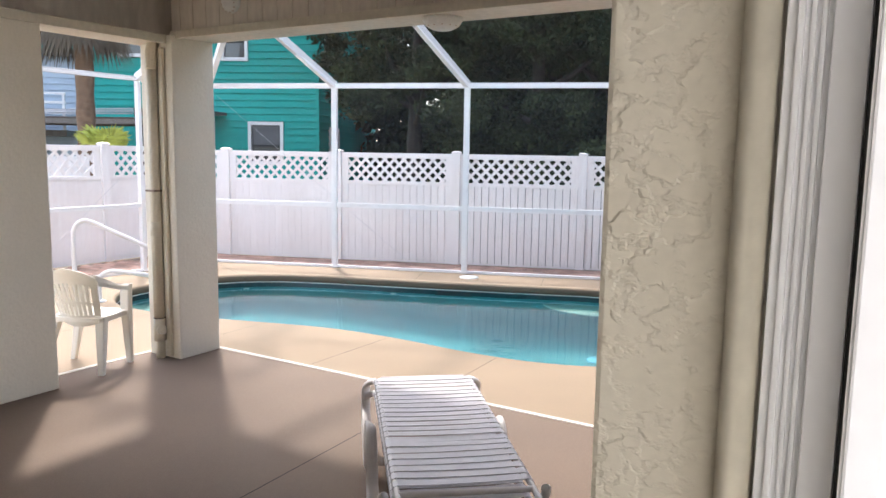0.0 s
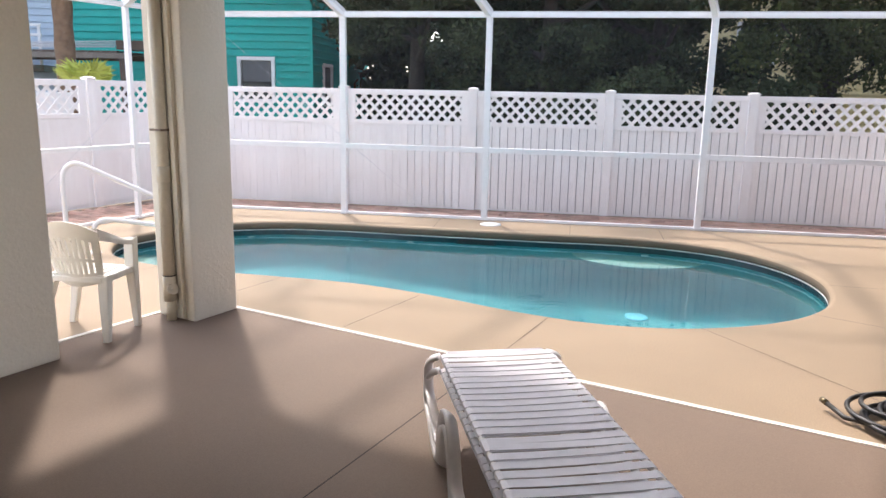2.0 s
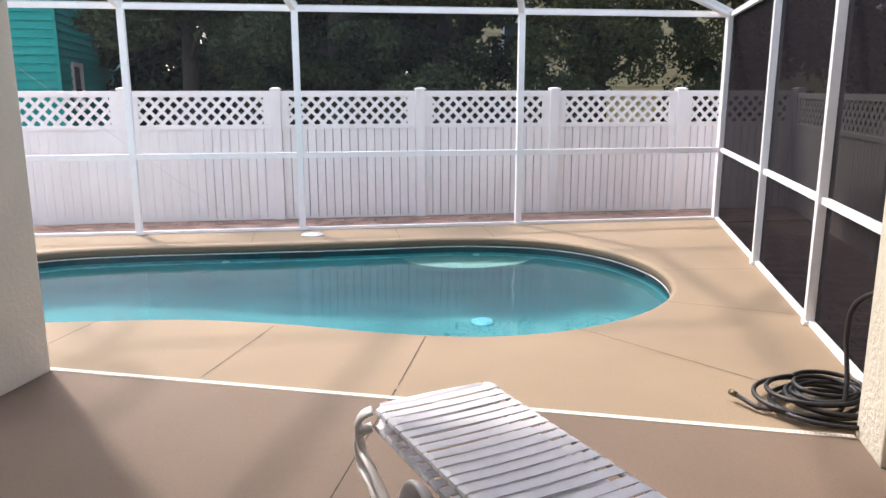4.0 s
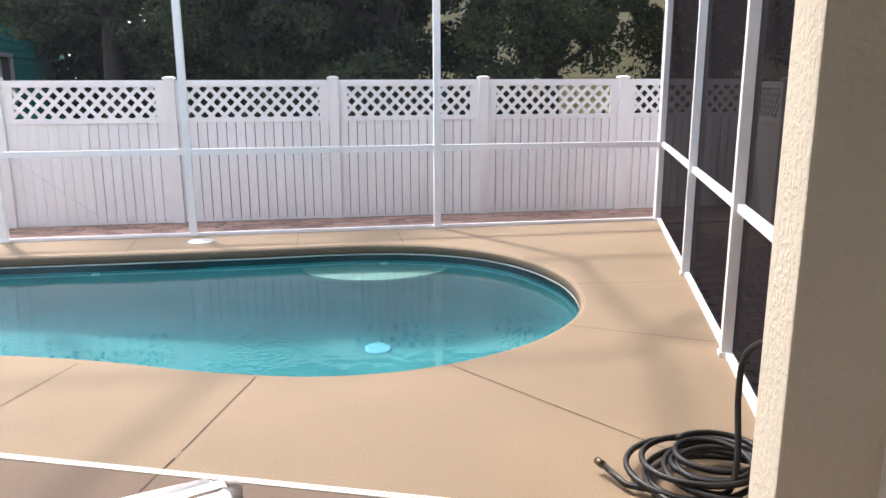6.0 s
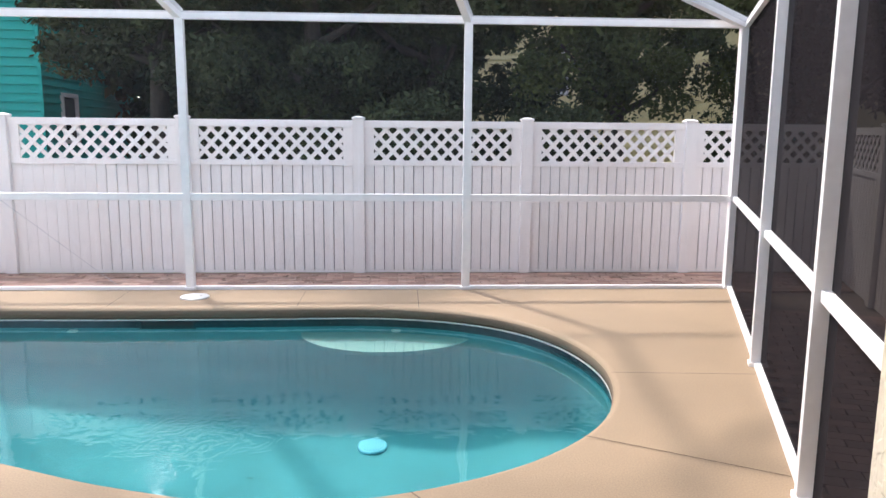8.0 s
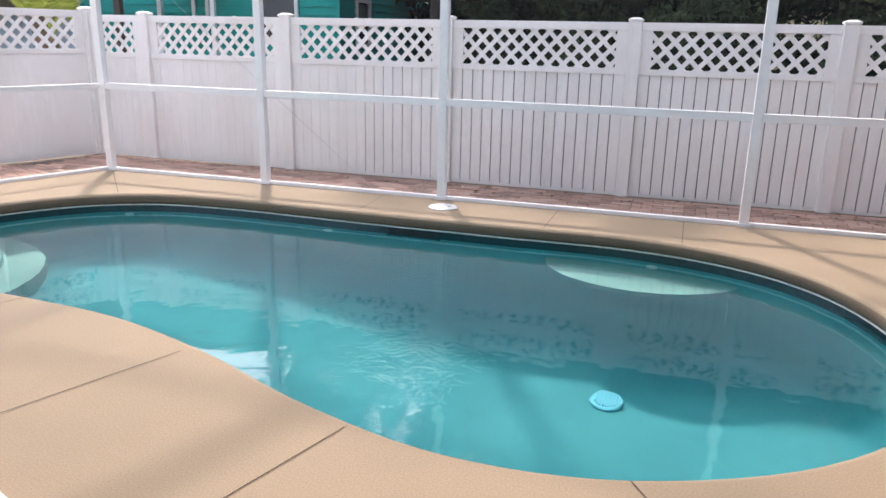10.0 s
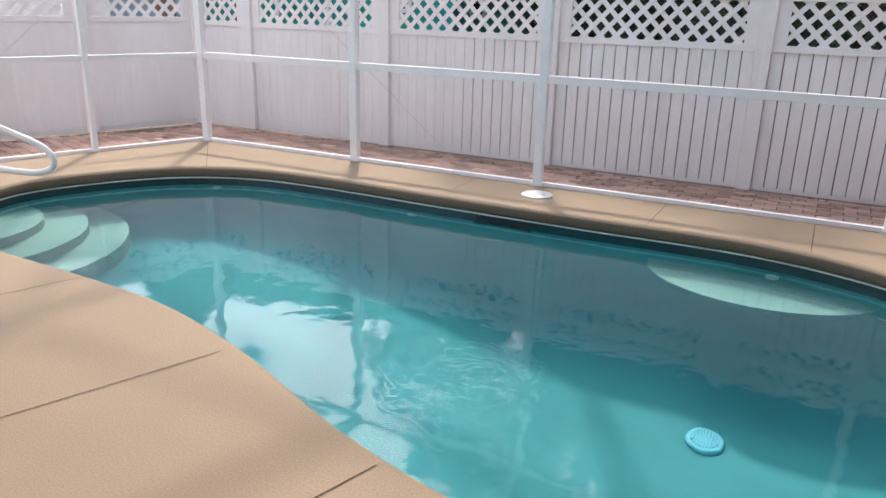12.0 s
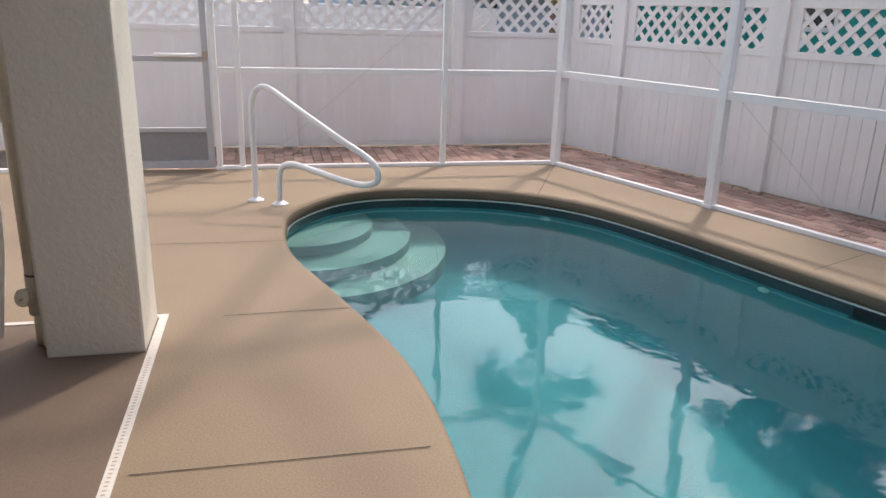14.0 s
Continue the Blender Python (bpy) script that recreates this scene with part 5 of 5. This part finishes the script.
def fan_leaf(bm, origin, way, length, ribs, rng, spread=1.5, sag=0.15):
    """A fan palm leaf: a stalk and narrow blades spread round its end."""
    way = Vector(way).normalized()
    origin = Vector(origin)
    hub = origin + way * length
    tube(bm, [origin, origin.lerp(hub, 0.5) + Vector((0, 0, 0.04)), hub], [0.012, 0.009, 0.006], 5)
    side = way.cross(Vector((0, 0, 1)))
    side = side.normalized() if side.length > 0.05 else Vector((1, 0, 0))
    for i in range(ribs):
        w = -spread + 2 * spread * i / (ribs - 1)
        d = (way * math.cos(w) + side * math.sin(w)).normalized()
        n = d.cross(way.cross(side)).normalized() * 0.034
        b = length * (0.75 + 0.2 * rng.random())
        tip = hub + d * b - Vector((0, 0, sag * b))
        mid = hub + d * b * 0.5
        v = [bm.verts.new(p) for p in (hub, mid + n, tip, mid - n)]
        bm.faces.new(v)


def fan_palm(x, y, trunk, leaves, length, seed, material, label, radius=0.0, dead=0, rise=0.15):
    rng = np.random.default_rng(seed)
    t = thing("fan_palm", Matrix.Translation((x, y, GZ)), label, "palm")
    if trunk > 0.3:
        k = 14
        part("trunk", tube(bmesh.new(), [(0.02 * math.sin(i), 0.02 * math.cos(i * 1.3), trunk * i / (k - 1)) for i in range(k)], [radius * (1.0 + 0.06 * (-1) ** i) for i in range(k)], 12), M_PALMBARK, t, smooth=True)
    bm = bmesh.new()
    for i in range(leaves):
        w = i * 2.4
        lift = rng.uniform(rise, rise + 1.5)
        fan_leaf(bm, (0, 0, max(trunk, 0.25)), (math.cos(w), math.sin(w), lift), length * rng.uniform(0.75, 1.1), 17, rng)
    part("crown", bm, material, t)
    if dead:
        bm = bmesh.new()
        for i in range(dead):
            w = i * 2.4 + 0.7
            fan_leaf(bm, (0, 0, trunk - 0.1), (math.cos(w) * 0.6, math.sin(w) * 0.6, -0.8), length * rng.uniform(0.6, 0.9), 15, rng, 1.2, 0.5)
        part("dry_skirt", bm, M_LEAF_DRY, t, "brown hanging dead palm leaves")
    return t


fan_palm(-8.55, 14.0, 1.45, 13, 0.52, 21, M_LEAF_PALM, "bright yellow-green young fan palm", 0.10, 0, 1.1)
fan_palm(-9.66, 14.9, 5.45, 22, 1.1, 22, M_LEAF_DRY, "tall palm with a brown fibrous trunk and dry leaf skirt", 0.20, 56)

# ---- brick pavers ----
PAVER_MESH = as_mesh("brick", boxed(-0.098, 0.098, -0.048, 0.048, -0.02, 0.0, 0.004), M_PAVER)
spots = []
for i in range(60):
    for j in range(12):
        x, y = -5.05 + i * 0.203 + (0.1 if j % 2 else 0.0), 10.12 + j * 0.102
        if y < FY - 0.06 and -5.0 - (FY - y) * 0.36 < x < 7.2:
            spots.append((x, y, 0.0))
for i in range(45):
    for j in range(8):
        a, b = -5.42 + 0.05 + j * 0.203 + (0.1 if i % 2 else 0.0), 3.9 - i * 0.102
        p = hw(a, b)
        if a < -4.2 and p.y < 10.06:
            spots.append((p.x, p.y, HTURN))
rest = []
for x, y, turn in spots:
    m = pose(x, y, GZ + random.uniform(-0.002, 0.003), random.uniform(-1, 1), random.uniform(-1, 1), turn + random.uniform(-1.2, 1.2))
    if x < 0.2 and sum(1 for _ in pavement.children) < 300 and (x < -3.4 or y < 10.75):
        ob = new("brick", PAVER_MESH)
        ob.parent = pavement
        ob.matrix_local = m
    else:
        rest.append(m)
for i in range(9):
    for j in range(70):
        a, b = 4.98 + i * 0.203, 6.0 - j * 0.102
        rest.append(HOUSE @ pose(a + (0.1 if j % 2 else 0.0), b, GZ, 0, 0, random.uniform(-1, 1)))
shape = [v.co.copy() for v in PAVER_MESH.vertices]
polys = [tuple(p.vertices) for p in PAVER_MESH.polygons]
verts, faces = [], []
for m in rest:
    k = len(verts)
    verts += [tuple(m @ c) for c in shape]
    faces += [tuple(k + q for q in p) for p in polys]
me = bpy.data.meshes.new("paver_field")
me.from_pydata(verts, [], faces)
me.materials.append(M_PAVER)
field = new("paver_field", me)
field.parent = pavement
tagged(field, "red brick pavers laid in rows", kind="stuff")

# ---- dry leaves blown against the fence ----
rng = np.random.default_rng(5)
verts, faces = [], []
for i in range(260):
    if i < 170:
        x, y = rng.uniform(-4.6, 5.2), FY - 0.07 - abs(rng.normal()) * 0.22
    else:
        q = hw(-5.38 + abs(rng.normal()) * 0.22, rng.uniform(-1.0, 3.6))
        x, y = q.x, q.y
    y = max(y, 10.06) if i < 170 else y
    w, k, r = rng.uniform(0, 6.28), len(verts), rng.uniform(0.015, 0.04)
    c, d = math.cos(w) * r, math.sin(w) * r
    z = GZ + 0.006
    verts += [(x - c, y - d, z), (x + d * 0.45, y - c * 0.45, z + 0.006), (x + c, y + d, z + 0.012 * rng.random()), (x - d * 0.45, y + c * 0.45, z + 0.008)]
    faces.append((k, k + 1, k + 2, k + 3))
me = bpy.data.meshes.new("fallen_leaves")
me.from_pydata(verts, [], faces)
me.materials.append(M_LITTER)
tagged(new("fallen_leaves", me), "dry brown leaves lying along the fence", "leaf litter", kind="stuff")
